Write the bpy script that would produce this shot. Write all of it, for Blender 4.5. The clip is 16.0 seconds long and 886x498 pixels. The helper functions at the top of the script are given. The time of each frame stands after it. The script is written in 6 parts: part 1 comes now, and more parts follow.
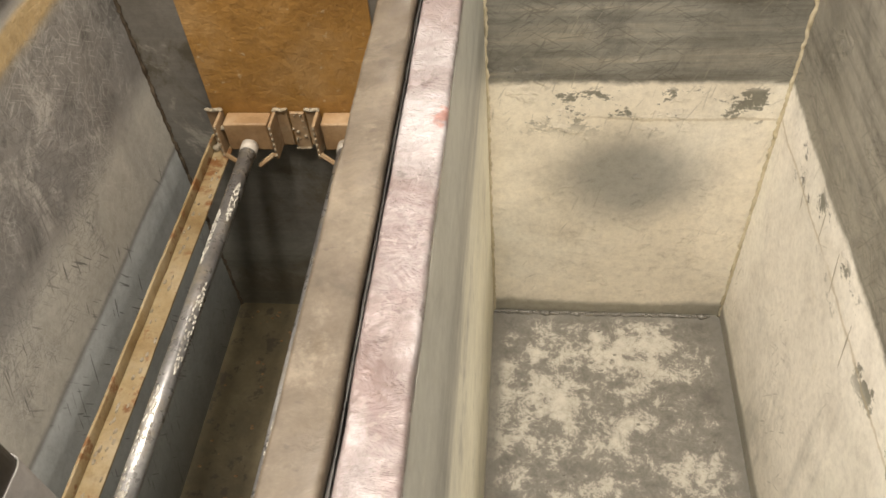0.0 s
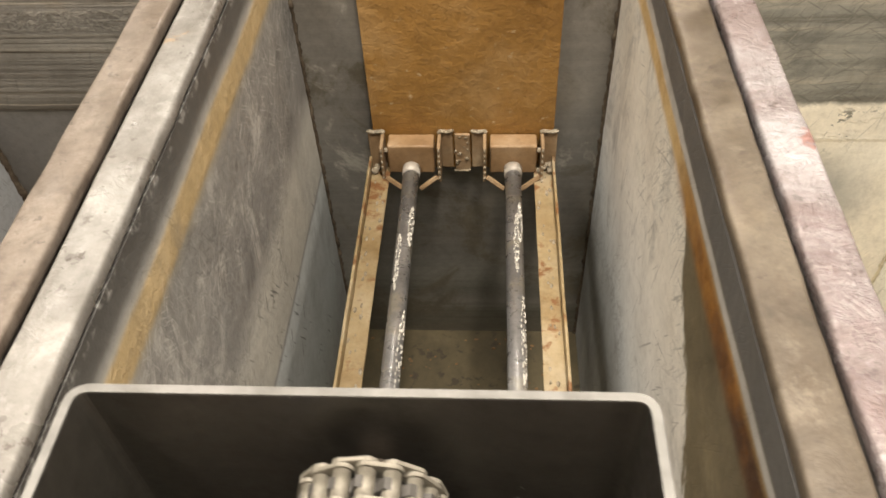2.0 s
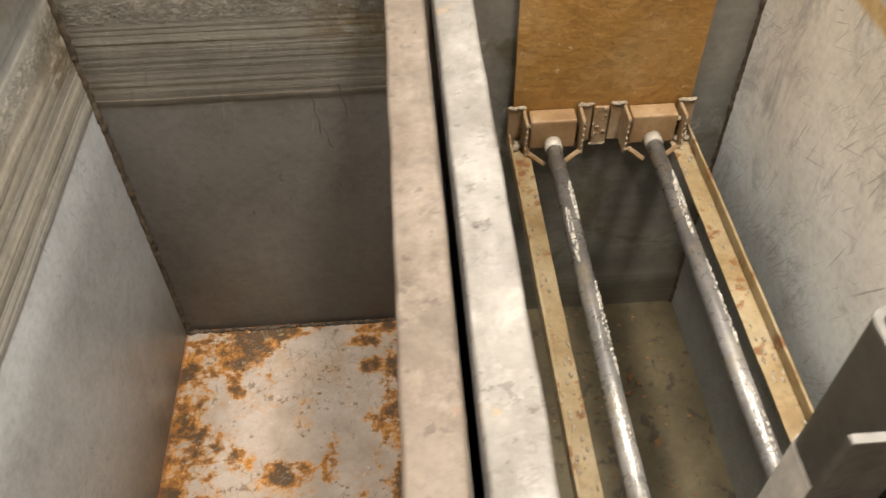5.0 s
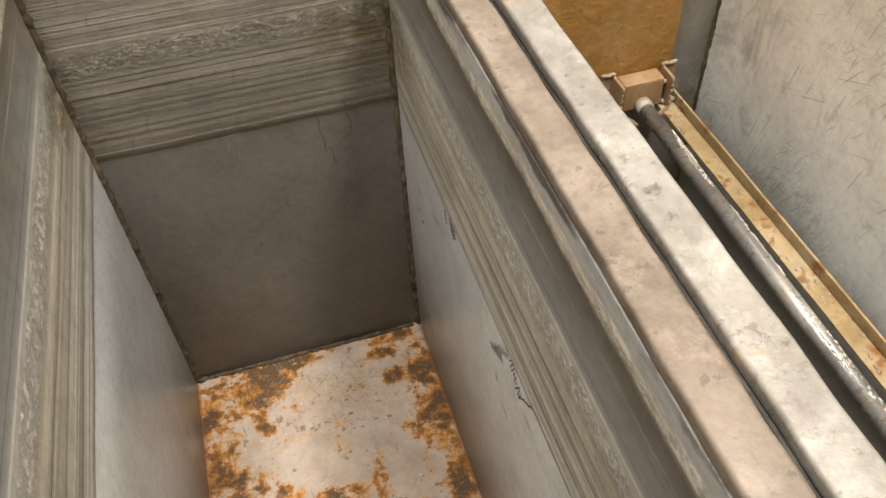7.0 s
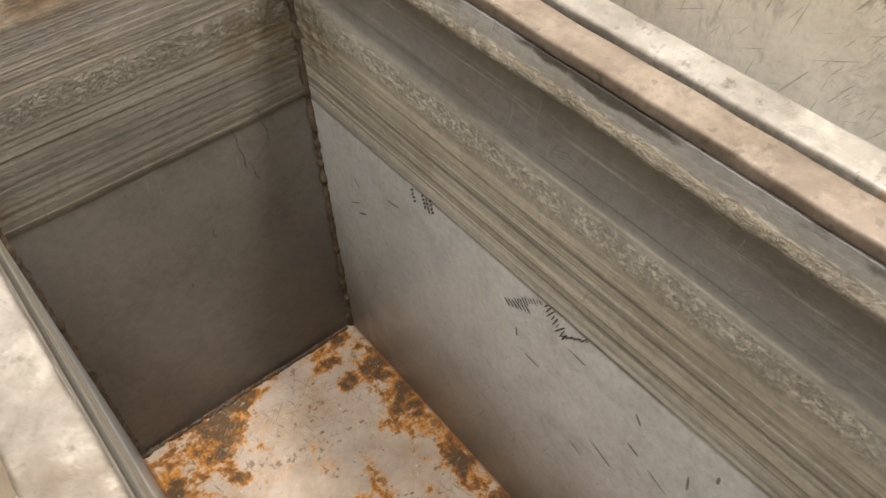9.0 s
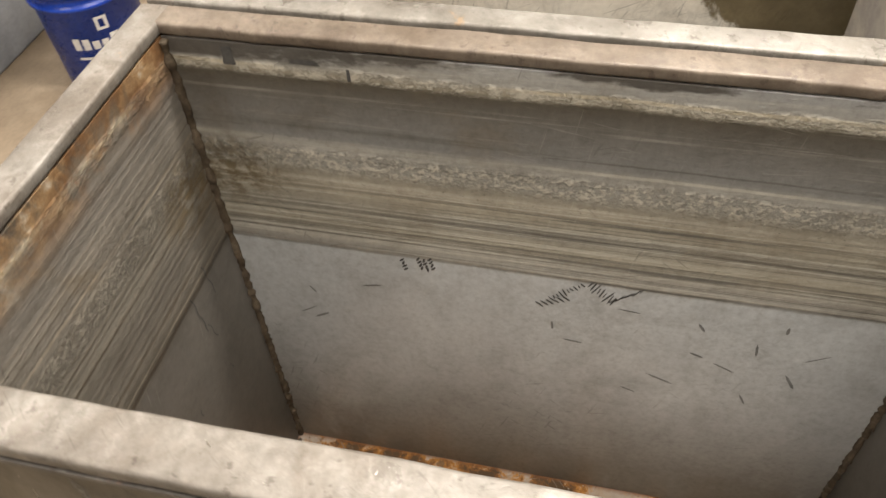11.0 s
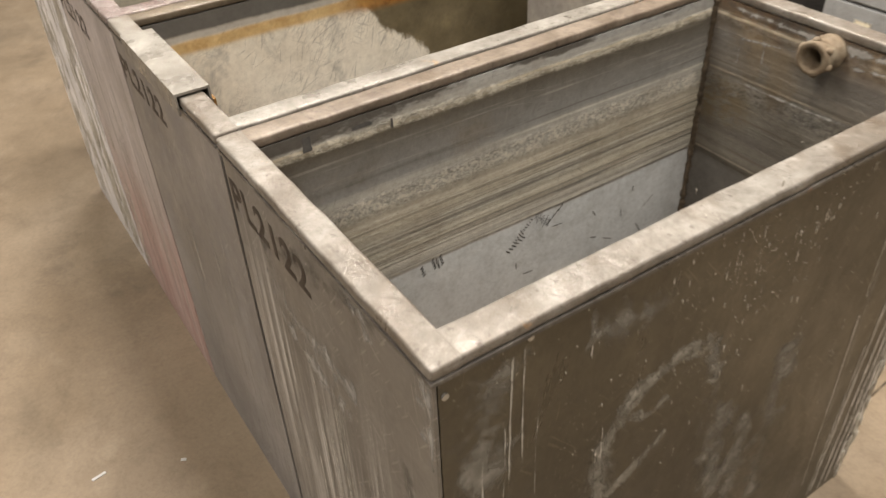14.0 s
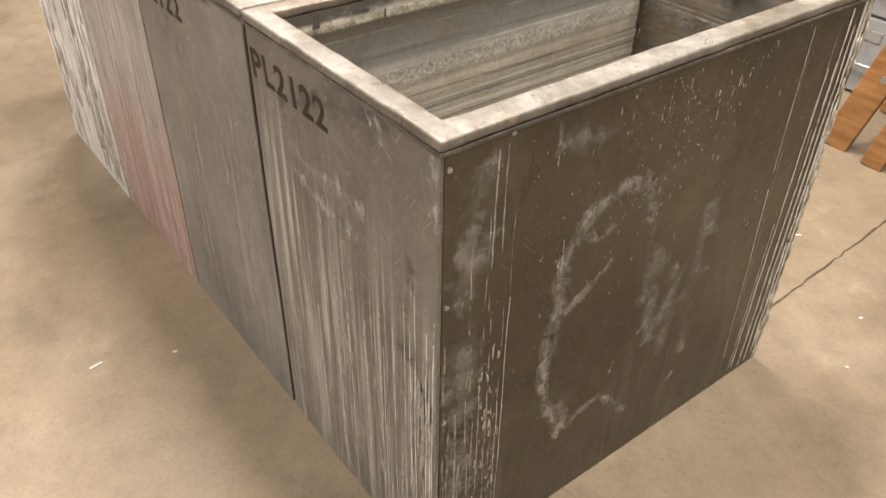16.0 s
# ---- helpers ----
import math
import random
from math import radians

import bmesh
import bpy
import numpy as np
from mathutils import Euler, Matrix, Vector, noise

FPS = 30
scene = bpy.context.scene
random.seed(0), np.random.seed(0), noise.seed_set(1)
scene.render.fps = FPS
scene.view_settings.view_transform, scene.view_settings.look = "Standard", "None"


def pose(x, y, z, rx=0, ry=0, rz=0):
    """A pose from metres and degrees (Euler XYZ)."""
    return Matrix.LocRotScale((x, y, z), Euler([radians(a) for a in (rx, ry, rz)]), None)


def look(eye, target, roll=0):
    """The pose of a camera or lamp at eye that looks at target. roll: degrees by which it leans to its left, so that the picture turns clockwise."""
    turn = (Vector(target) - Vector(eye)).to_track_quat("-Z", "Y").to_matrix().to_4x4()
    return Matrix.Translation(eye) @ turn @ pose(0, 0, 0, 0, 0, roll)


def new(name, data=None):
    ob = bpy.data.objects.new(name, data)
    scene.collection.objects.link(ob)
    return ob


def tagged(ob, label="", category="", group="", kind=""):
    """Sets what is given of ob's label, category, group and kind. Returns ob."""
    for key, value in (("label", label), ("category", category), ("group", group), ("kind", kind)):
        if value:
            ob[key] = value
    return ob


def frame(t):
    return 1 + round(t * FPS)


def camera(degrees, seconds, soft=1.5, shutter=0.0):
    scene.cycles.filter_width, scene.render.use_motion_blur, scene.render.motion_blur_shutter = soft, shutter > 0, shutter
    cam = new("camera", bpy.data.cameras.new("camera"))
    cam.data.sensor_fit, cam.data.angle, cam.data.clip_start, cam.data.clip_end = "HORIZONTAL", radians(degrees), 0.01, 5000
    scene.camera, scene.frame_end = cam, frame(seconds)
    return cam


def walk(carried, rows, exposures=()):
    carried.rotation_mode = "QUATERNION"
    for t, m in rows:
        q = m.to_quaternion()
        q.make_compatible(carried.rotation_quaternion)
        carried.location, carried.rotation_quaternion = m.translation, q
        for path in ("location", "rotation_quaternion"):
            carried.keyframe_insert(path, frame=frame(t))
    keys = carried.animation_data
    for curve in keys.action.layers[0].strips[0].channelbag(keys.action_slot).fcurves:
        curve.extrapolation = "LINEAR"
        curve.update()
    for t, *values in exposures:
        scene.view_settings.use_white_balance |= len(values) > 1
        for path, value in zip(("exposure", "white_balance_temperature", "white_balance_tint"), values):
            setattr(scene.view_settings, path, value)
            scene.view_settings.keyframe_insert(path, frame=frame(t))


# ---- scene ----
import random
import numpy as np
import bmesh
from mathutils import Vector, Matrix, noise as mnoise

cam = camera(57.8, 16.0, soft=1.5, shutter=0.3)
PATH = [
    (0, (0.651, -1.033, 1.352), (0.437, 0.276, -0.144), -5.9),
    (0.5, (0.586, -1.058, 1.361), (0.41, 0.276, -0.119), -4.9),
    (1, (0.504, -1.088, 1.366), (0.351, 0.262, -0.102), -4.0),
    (1.5, (0.417, -1.069, 1.351), (0.284, 0.288, -0.112), -3.4),
    (2, (0.323, -1.03, 1.351), (0.208, 0.323, -0.116), -3.2),
    (2.2, (0.3, -1.014, 1.35), (0.196, 0.334, -0.124), -3.1),
    (2.5, (0.27, -0.995, 1.359), (0.194, 0.343, -0.126), -2.6),
    (3, (0.238, -0.995, 1.347), (0.191, 0.346, -0.135), -2.5),
    (3.5, (0.201, -0.996, 1.353), (0.198, 0.34, -0.135), -2.2),
    (4, (0.159, -0.996, 1.354), (0.175, 0.34, -0.134), -2.2),
    (4.5, (0.097, -1.011, 1.357), (0.128, 0.326, -0.13), -2.1),
    (5, (-0.026, -1.045, 1.339), (0.046, 0.299, -0.141), -1.2),
    (5.2, (-0.064, -1.051, 1.33), (0.019, 0.299, -0.144), -1.1),
    (7.3, (-0.269, -1.026, 1.346), (0.131, 0.261, -0.131), -3.0),
    (7.5, (-0.294, -1.03, 1.344), (0.149, 0.241, -0.135), -2.7),
    (8, (-0.342, -1.04, 1.339), (0.205, 0.181, -0.147), -2.5),
    (8.5, (-0.393, -1.0, 1.325), (0.264, 0.157, -0.168), -2.3),
    (8.7, (-0.421, -0.967, 1.324), (0.291, 0.154, -0.172), -2.3),
    (10.8, (-0.735, -0.603, 1.388), (0.54, -0.15, -0.085), -4.0),
    (11, (-0.726, -0.539, 1.404), (0.568, -0.18, -0.078), -3.9),
    (11.5, (-0.749, -0.449, 1.42), (0.607, -0.292, -0.041), -4.4),
    (12, (-0.871, -0.311, 1.436), (0.528, -0.372, 0.008), -5.0),
    (12.5, (-0.941, -0.169, 1.431), (0.473, -0.408, 0.038), -5.4),
    (13, (-0.905, -0.03, 1.424), (0.505, -0.397, 0.054), -6.9),
    (13.5, (-0.9, 0.071, 1.457), (0.486, -0.489, 0.128), -6.1),
    (14, (-0.984, 0.259, 1.468), (0.355, -0.585, 0.246), -2.6),
    (14.5, (-1.113, 0.414, 1.467), (0.191, -0.599, 0.338), -0.4),
    (15, (-1.187, 0.49, 1.461), (0.124, -0.555, 0.37), 0.7),
    (15.5, (-1.21, 0.514, 1.428), (0.088, -0.504, 0.297), 1.0),
    (16, (-1.21, 0.513, 1.399), (0.057, -0.471, 0.206), 1.1),
]
walk(cam, [(t, look(eye, target, roll)) for t, eye, target, roll in PATH],
     exposures=[(0.0, -0.14), (2.0, -0.08), (5.0, -0.08), (8.0, -0.02), (11.0, -0.10), (12.0, -0.12), (13.5, -0.08), (15.0, 0.06), (16.0, 0.30)])

# ------------------------------------------------------------------ light
world = bpy.data.worlds.new("workshop_air")
scene.world = world
world.use_nodes = True
world.node_tree.nodes["Background"].inputs[0].default_value = (1.0, 0.9, 0.78, 1)
world.node_tree.nodes["Background"].inputs[1].default_value = 0.02
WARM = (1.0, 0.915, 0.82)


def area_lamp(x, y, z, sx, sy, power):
    d = bpy.data.lights.new("unseen_tube_light", 'AREA')
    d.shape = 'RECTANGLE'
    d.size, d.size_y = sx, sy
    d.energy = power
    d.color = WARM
    ob = new("unseen_tube_light", d)
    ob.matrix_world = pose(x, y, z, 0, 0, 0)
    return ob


# Ceiling lamps out of view; count, places and powers set for brightness.
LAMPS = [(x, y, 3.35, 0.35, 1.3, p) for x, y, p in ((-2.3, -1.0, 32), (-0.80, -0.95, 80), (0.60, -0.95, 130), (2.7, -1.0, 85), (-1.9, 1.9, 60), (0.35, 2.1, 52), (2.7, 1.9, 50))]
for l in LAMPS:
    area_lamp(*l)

# ------------------------------------------------------------------ node helpers


class Mat:
    """A procedural material with a Principled shader, coordinates in the object's metres."""

    def __init__(self, name, rough=0.5, metal=0.0, shift=0.0):
        self.m = bpy.data.materials.new(name)
        self.m.use_nodes = True
        self.t = self.m.node_tree
        self.b = self.t.nodes["Principled BSDF"]
        self.b.inputs["Roughness"].default_value = rough
        self.b.inputs["Metallic"].default_value = metal
        co = self.t.nodes.new("ShaderNodeTexCoord")
        mp = self.t.nodes.new("ShaderNodeMapping")
        mp.inputs["Location"].default_value = (shift, shift * 0.7, 0)
        self.link(co.outputs["Object"], mp.inputs["Vector"])
        self.co = co.outputs["Object"]
        self.sh = mp.outputs["Vector"]

    def link(self, a, b):
        self.t.links.new(a, b)

    def put(self, v, sock):
        if isinstance(v, (int, float)):
            sock.default_value = v
        elif isinstance(v, tuple):
            sock.default_value = v if len(v) == 4 else v + (1.0,)
        else:
            self.link(v, sock)

    def scaled(self, sx, sy, sz):
        mp = self.t.nodes.new("ShaderNodeMapping")
        mp.inputs["Scale"].default_value = (sx, sy, sz)
        self.link(self.sh, mp.inputs["Vector"])
        return mp.outputs["Vector"]

    def noise(self, scale, detail=4.0, rough=0.6, stretch=None, twist=0.0):
        n = self.t.nodes.new("ShaderNodeTexNoise")
        n.inputs["Scale"].default_value = scale
        n.inputs["Detail"].default_value = detail
        n.inputs["Roughness"].default_value = rough
        n.inputs["Distortion"].default_value = twist
        self.link(self.scaled(*stretch) if stretch else self.sh, n.inputs["Vector"])
        return n.outputs["Fac"]

    def cells(self, scale, stretch=None):
        n = self.t.nodes.new("ShaderNodeTexVoronoi")
        n.inputs["Scale"].default_value = scale
        self.link(self.scaled(*stretch) if stretch else self.sh, n.inputs["Vector"])
        return n.outputs["Distance"]

    def axis(self, which):
        n = self.t.nodes.new("ShaderNodeSeparateXYZ")
        self.link(self.co, n.inputs[0])
        return n.outputs[which]

    def math(self, op, a, b=0.0, c=0.0):
        n = self.t.nodes.new("ShaderNodeMath")
        n.operation = op
        self.put(a, n.inputs[0])
        self.put(b, n.inputs[1])
        self.put(c, n.inputs[2])
        return n.outputs[0]

    def span(self, v, lo, hi, to_lo=0.0, to_hi=1.0, smooth=True):
        n = self.t.nodes.new("ShaderNodeMapRange")
        n.interpolation_type = 'SMOOTHSTEP' if smooth else 'LINEAR'
        self.put(v, n.inputs[0])
        for i, q in enumerate((lo, hi, to_lo, to_hi)):
            n.inputs[i + 1].default_value = q
        return n.outputs[0]

    def spot(self, u, v, cu, cv, ru, rv):
        """1 at a place on a plane, falling to 0 at an ellipse round it."""
        du = self.math('MULTIPLY', self.math('SUBTRACT', u, cu), 1 / ru)
        dv = self.math('MULTIPLY', self.math('SUBTRACT', v, cv), 1 / rv)
        return self.span(self.math('ADD', self.math('MULTIPLY', du, du), self.math('MULTIPLY', dv, dv)), 0.0, 1.0, 1.0, 0.0)

    def band(self, v, lo, hi, soft=0.004):
        return self.math('MULTIPLY', self.span(v, lo - soft, lo + soft), self.span(v, hi - soft, hi + soft, 1.0, 0.0))

    def scratches(self, length, width, angles, normal=0, cut=0.64, patch=4.0, lo=0.42, hi=0.56):
        """Short straight cuts lying at the given angles in the plane whose normal is the given axis."""
        out = None
        for k, a in enumerate(angles):
            turn = self.t.nodes.new("ShaderNodeMapping")
            rot = [0.0, 0.0, 0.0]
            rot[normal] = math.radians(a)
            turn.inputs["Rotation"].default_value = rot
            turn.inputs["Location"].default_value = (k * 3.1, k * 1.7, k * 2.3)
            self.link(self.sh, turn.inputs["Vector"])
            sc = self.t.nodes.new("ShaderNodeMapping")
            sc.inputs["Scale"].default_value = {0: (1, 1 / length, 1 / width), 1: (1 / length, 1, 1 / width), 2: (1 / length, 1 / width, 1)}[normal]
            self.link(turn.outputs["Vector"], sc.inputs["Vector"])
            n = self.t.nodes.new("ShaderNodeTexNoise")
            n.inputs["Scale"].default_value = 1.0
            n.inputs["Detail"].default_value = 1.0
            self.link(sc.outputs["Vector"], n.inputs["Vector"])
            v = self.span(n.outputs["Fac"], cut, cut + 0.05)
            out = v if out is None else self.math('MAXIMUM', out, v)
        return self.math('MULTIPLY', out, self.span(self.noise(patch, 3), lo, hi))

    def ramp(self, v, stops):
        n = self.t.nodes.new("ShaderNodeValToRGB")
        e = n.color_ramp.elements
        while len(e) < len(stops):
            e.new(0.5)
        for k, (p, col) in zip(e, stops):
            k.position = p
            k.color = tuple(col) + (1.0,)
        self.put(v, n.inputs[0])
        return n.outputs[0]

    def mix(self, f, a, b, mode='MIX'):
        n = self.t.nodes.new("ShaderNodeMix")
        n.data_type = 'RGBA'
        n.blend_type = mode
        self.put(f, n.inputs[0])
        self.put(a, n.inputs[6])
        self.put(b, n.inputs[7])
        return n.outputs[2]

    def done(self, colour, rough=None, bump=None, depth=0.001, strength=0.6, metal=None, grime=0.5):
        if grime:
            g1 = self.ramp(self.noise(10, 9, 0.75, None, 0.3), [(0.3, (0.62, 0.60, 0.57)), (0.5, (1, 1, 1)), (0.72, (1.22, 1.21, 1.2))])
            g2 = self.ramp(self.noise(90, 6, 0.75), [(0.3, (0.7, 0.69, 0.67)), (0.5, (1, 1, 1)), (0.7, (1.2, 1.2, 1.2))])
            colour = self.mix(grime, colour, g1, 'MULTIPLY')
            colour = self.mix(grime, colour, g2, 'MULTIPLY')
        self.put(colour, self.b.inputs["Base Color"])
        if rough is not None:
            self.put(rough, self.b.inputs["Roughness"])
        if metal is not None:
            self.put(metal, self.b.inputs["Metallic"])
        if bump is not None:
            n = self.t.nodes.new("ShaderNodeBump")
            n.inputs["Strength"].default_value = strength
            n.inputs["Distance"].default_value = depth
            self.link(bump, n.inputs["Height"])
            self.link(n.outputs[0], self.b.inputs["Normal"])
        return self.m


def banded_wall(name, stops, axis_len=0.93, rough=0.5, wob=0.03, stretch=(1.2, 1.2, 44), shift=0.0, scratch=0.3,
                smudge=(0.2, 0.19, 0.17), scr_col=(0.09, 0.085, 0.08), fine=0.8, metal=0.15, patches=None, gain=1.45):
    """Sheet-metal tank wall: tide lines by height, brushed grain, scratches and smudges."""
    w = Mat(name, rough, metal, shift)
    z = w.span(w.axis(2), 0.0, axis_len, smooth=False)
    big = w.noise(2.2, 5, 0.6, (1, 1, 2.5))
    z2 = w.math('ADD', z, w.math('MULTIPLY', w.math('SUBTRACT', big, 0.5), wob))
    lines = w.noise(1.4, 8, 0.72, stretch)
    z3 = w.math('ADD', z2, w.math('MULTIPLY', w.math('SUBTRACT', lines, 0.5), wob * 1.6))
    col = w.ramp(z3, [(p, tuple(min(0.8, q * gain) for q in c)) for p, c in stops])
    # streaky grain along the wall
    col = w.mix(w.math('MULTIPLY', w.span(lines, 0.38, 0.62), fine), w.mix(0.35, col, (0.03, 0.028, 0.024)), w.mix(0.25, col, (0.62, 0.58, 0.5)))
    if patches:
        for pc, lo, hi, sc, zlo, zhi in patches:
            f = w.span(w.noise(sc, 8, 0.7, None, 0.6), lo, hi)
            f = w.math('MULTIPLY', f, w.math('MULTIPLY', w.span(z, zlo - 0.03, zlo), w.span(z, zhi, zhi + 0.03, 1.0, 0.0)))
            col = w.mix(f, col, pc)
    sm = w.noise(3.3, 6, 0.65, (1, 1, 0.8), 0.4)
    col = w.mix(w.span(sm, 0.52, 0.78, 0.0, 0.55), col, smudge)
    s1 = w.noise(9, 3, 0.5, (1.0, 1.0, 2.2), 2.5)
    thin = w.math('ABSOLUTE', w.math('SUBTRACT', s1, 0.5))
    area = w.span(w.noise(4.0, 3), 0.45, 0.6)
    thin = w.math('MULTIPLY', w.span(thin, 0.0, 0.012, 1.0, 0.0), w.math('MULTIPLY', area, scratch))
    col = w.mix(thin, col, scr_col)
    s2 = w.math('ABSOLUTE', w.math('SUBTRACT', w.noise(24, 2, 0.5, (1.0, 1.0, 1.6), 2.2), 0.5))
    s2 = w.math('MULTIPLY', w.span(s2, 0.0, 0.02, 1.0, 0.0), w.span(w.noise(2.6, 3), 0.42, 0.6, 0.0, scratch * 0.9))
    col = w.mix(s2, col, w.mix(0.5, scr_col, (0.6, 0.58, 0.53)))
    dots = w.math('MULTIPLY', w.span(w.cells(26), 0.03, 0.06, 1.0, 0.0), w.span(w.noise(7, 2), 0.55, 0.6))
    col = w.mix(w.math('MULTIPLY', dots, 0.5), col, (0.1, 0.08, 0.06))
    fineb = w.noise(70, 5, 0.7)
    r = w.math('ADD', rough - 0.12, w.math('MULTIPLY', sm, 0.25))
    h = w.math('ADD', w.math('MULTIPLY', lines, 0.6), w.math('MULTIPLY', fineb, 0.4))
    return w.done(col, r, h, 0.0012, 0.5)


# tide marks of the striped tank, plus painted shade towards its floor
def striped_wall(name, shift, end=False, rust=0.9, gain=0.86):
    w = Mat(name, 0.45, 0.15, shift)
    z = w.axis(2)
    run = w.axis(0 if end else 1)
    warp = w.math('SUBTRACT', w.noise(2.2, 4, 0.55, (1, 1, 1.4)), 0.5)
    rag = w.math('SUBTRACT', w.noise(34, 6, 0.7, (1, 1, 1.3)), 0.5)
    zs = w.math('ADD', z, w.math('MULTIPLY', warp, 0.016))
    zr = w.math('ADD', zs, w.math('MULTIPLY', rag, 0.006))
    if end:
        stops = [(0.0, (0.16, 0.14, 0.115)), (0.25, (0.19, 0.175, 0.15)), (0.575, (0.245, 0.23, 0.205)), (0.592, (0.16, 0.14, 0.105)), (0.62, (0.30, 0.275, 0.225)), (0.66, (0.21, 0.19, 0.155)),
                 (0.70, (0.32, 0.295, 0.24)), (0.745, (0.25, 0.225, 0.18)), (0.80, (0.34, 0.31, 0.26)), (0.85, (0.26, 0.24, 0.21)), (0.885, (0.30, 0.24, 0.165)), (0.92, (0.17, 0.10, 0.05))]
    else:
        # Stops under 0.3 paint shade low down and brown reflected from the rust floor.
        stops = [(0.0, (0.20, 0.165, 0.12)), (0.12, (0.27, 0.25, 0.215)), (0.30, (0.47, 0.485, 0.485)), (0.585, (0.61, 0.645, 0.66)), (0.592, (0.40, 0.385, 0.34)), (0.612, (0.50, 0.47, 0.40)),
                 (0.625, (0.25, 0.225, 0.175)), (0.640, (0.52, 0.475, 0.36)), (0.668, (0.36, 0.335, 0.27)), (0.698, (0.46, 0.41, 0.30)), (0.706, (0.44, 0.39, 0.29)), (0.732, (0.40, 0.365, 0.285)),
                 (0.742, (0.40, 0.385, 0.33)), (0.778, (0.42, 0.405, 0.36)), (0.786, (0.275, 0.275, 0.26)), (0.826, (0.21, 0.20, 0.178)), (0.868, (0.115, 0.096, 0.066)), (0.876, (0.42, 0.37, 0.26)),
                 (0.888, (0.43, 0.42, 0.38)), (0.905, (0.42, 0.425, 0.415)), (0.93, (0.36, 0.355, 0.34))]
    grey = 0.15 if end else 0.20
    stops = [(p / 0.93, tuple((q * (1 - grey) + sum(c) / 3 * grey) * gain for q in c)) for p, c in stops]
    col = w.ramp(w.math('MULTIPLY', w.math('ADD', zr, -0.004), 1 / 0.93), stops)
    lo = 0.595
    # drawn-out tide lines in the splash zone: fine, middling and broad
    zone = w.band(zr, lo, 0.72 if not end else 0.86, 0.006)
    fine = w.noise(1.0, 5, 0.75, (0.5, 0.5, 150))
    mid = w.noise(1.0, 5, 0.7, (0.9, 0.9, 46), 0.15)
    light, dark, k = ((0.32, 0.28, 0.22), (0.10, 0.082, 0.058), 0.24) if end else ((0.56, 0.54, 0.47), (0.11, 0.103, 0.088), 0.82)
    col = w.mix(w.math('MULTIPLY', zone, w.span(mid, 0.52, 0.64, 0, 0.6 * k)), col, dark)
    col = w.mix(w.math('MULTIPLY', zone, w.span(fine, 0.50, 0.60, 0, 0.85 * k)), col, light)
    col = w.mix(w.math('MULTIPLY', zone, w.span(fine, 0.47, 0.38, 0, 0.85 * k)), col, dark)
    upper = w.span(zs, 0.70, 0.74)
    col = w.mix(w.math('MULTIPLY', upper, w.span(mid, 0.55, 0.70, 0, 0.3 if end else 0.6)), col, dark)
    col = w.mix(w.math('MULTIPLY', upper, w.span(mid, 0.44, 0.32, 0, 0.12 if end else 0.3)), col, light)
    # single sharp lines
    for zl, half, c, amt in ((0.7005, 0.0016, dark, 0.9), (0.627, 0.0030, dark, 0.8), (0.604, 0.0012, light, 0.8), (0.5945, 0.0016, dark, 0.5), (0.797, 0.0014, dark, 0.6), (0.781, 0.0022, light, 0.7), (0.886, 0.0026, (0.62, 0.55, 0.40), 0.85)):
        ln = w.span(w.math('ABSOLUTE', w.math('SUBTRACT', w.math('ADD', zs, w.math('MULTIPLY', rag, 0.003)), zl)), half * 0.5, half * 1.4, amt, 0)
        col = w.mix(w.math('MULTIPLY', ln, w.span(w.noise(3.0, 4, 0.6, (1, 1, 0.3)), 0.36, 0.5)), col, c)
    # rough crust: speckled bands
    sp = w.noise(120, 6, 0.75, (1, 1, 1.5))
    lump = w.noise(38, 6, 0.78, (1, 1, 2.0))
    cr = w.math('MULTIPLY', w.band(zr, 0.736, 0.768, 0.008), w.span(w.math('ADD', w.math('MULTIPLY', sp, 0.6), w.math('MULTIPLY', lump, 0.4)), 0.45, 0.55))
    cr2 = w.math('MULTIPLY', w.band(zr, 0.874, 0.890, 0.004), w.span(lump, 0.42, 0.58))
    cr = w.math('MAXIMUM', cr, cr2)
    col = w.mix(w.math('MULTIPLY', cr, 0.22 if end else 0.72), col, (0.66, 0.62, 0.52))
    pit = w.math('MULTIPLY', w.band(zr, 0.70, 0.775, 0.01), w.span(sp, 0.40, 0.33))
    col = w.mix(w.math('MULTIPLY', pit, 0.7), col, (0.11, 0.095, 0.07))
    # brown wash in the upper corners, wet dark blotches under the rim
    br = w.span(w.noise(4.0, 6, 0.65, (1, 1, 1.3), 0.5), 0.50, 0.66, 0, 0.75 if end else 0.32)
    col = w.mix(w.math('MULTIPLY', br, w.span(zs, lo, lo + 0.04)), col, (0.17, 0.13, 0.078))
    corner = w.spot(run, z, 0.46 if end else -0.07, 0.72, 0.10, 0.07)
    col = w.mix(w.math('MULTIPLY', corner, w.span(w.math('ADD', lump, rag), 0.35, 0.6, 0, 0.85)), col, (0.13, 0.095, 0.045))
    wet = w.math('MULTIPLY', w.span(w.math('ADD', w.noise(5.0, 6, 0.65, (1, 1, 2.6)), w.math('MULTIPLY', w.span(z, 0.89, 0.912), 0.13)), 0.53, 0.63), w.span(zr, 0.886, 0.896))
    col = w.mix(w.math('MULTIPLY', wet, 0.9), col, (0.075, 0.066, 0.055))
    if end:
        rp = w.math('MULTIPLY', w.span(w.noise(6.0, 7, 0.72, (1, 1, 0.5), 0.8), 0.42, 0.56, 0, rust), w.span(zr, 0.835, 0.895))
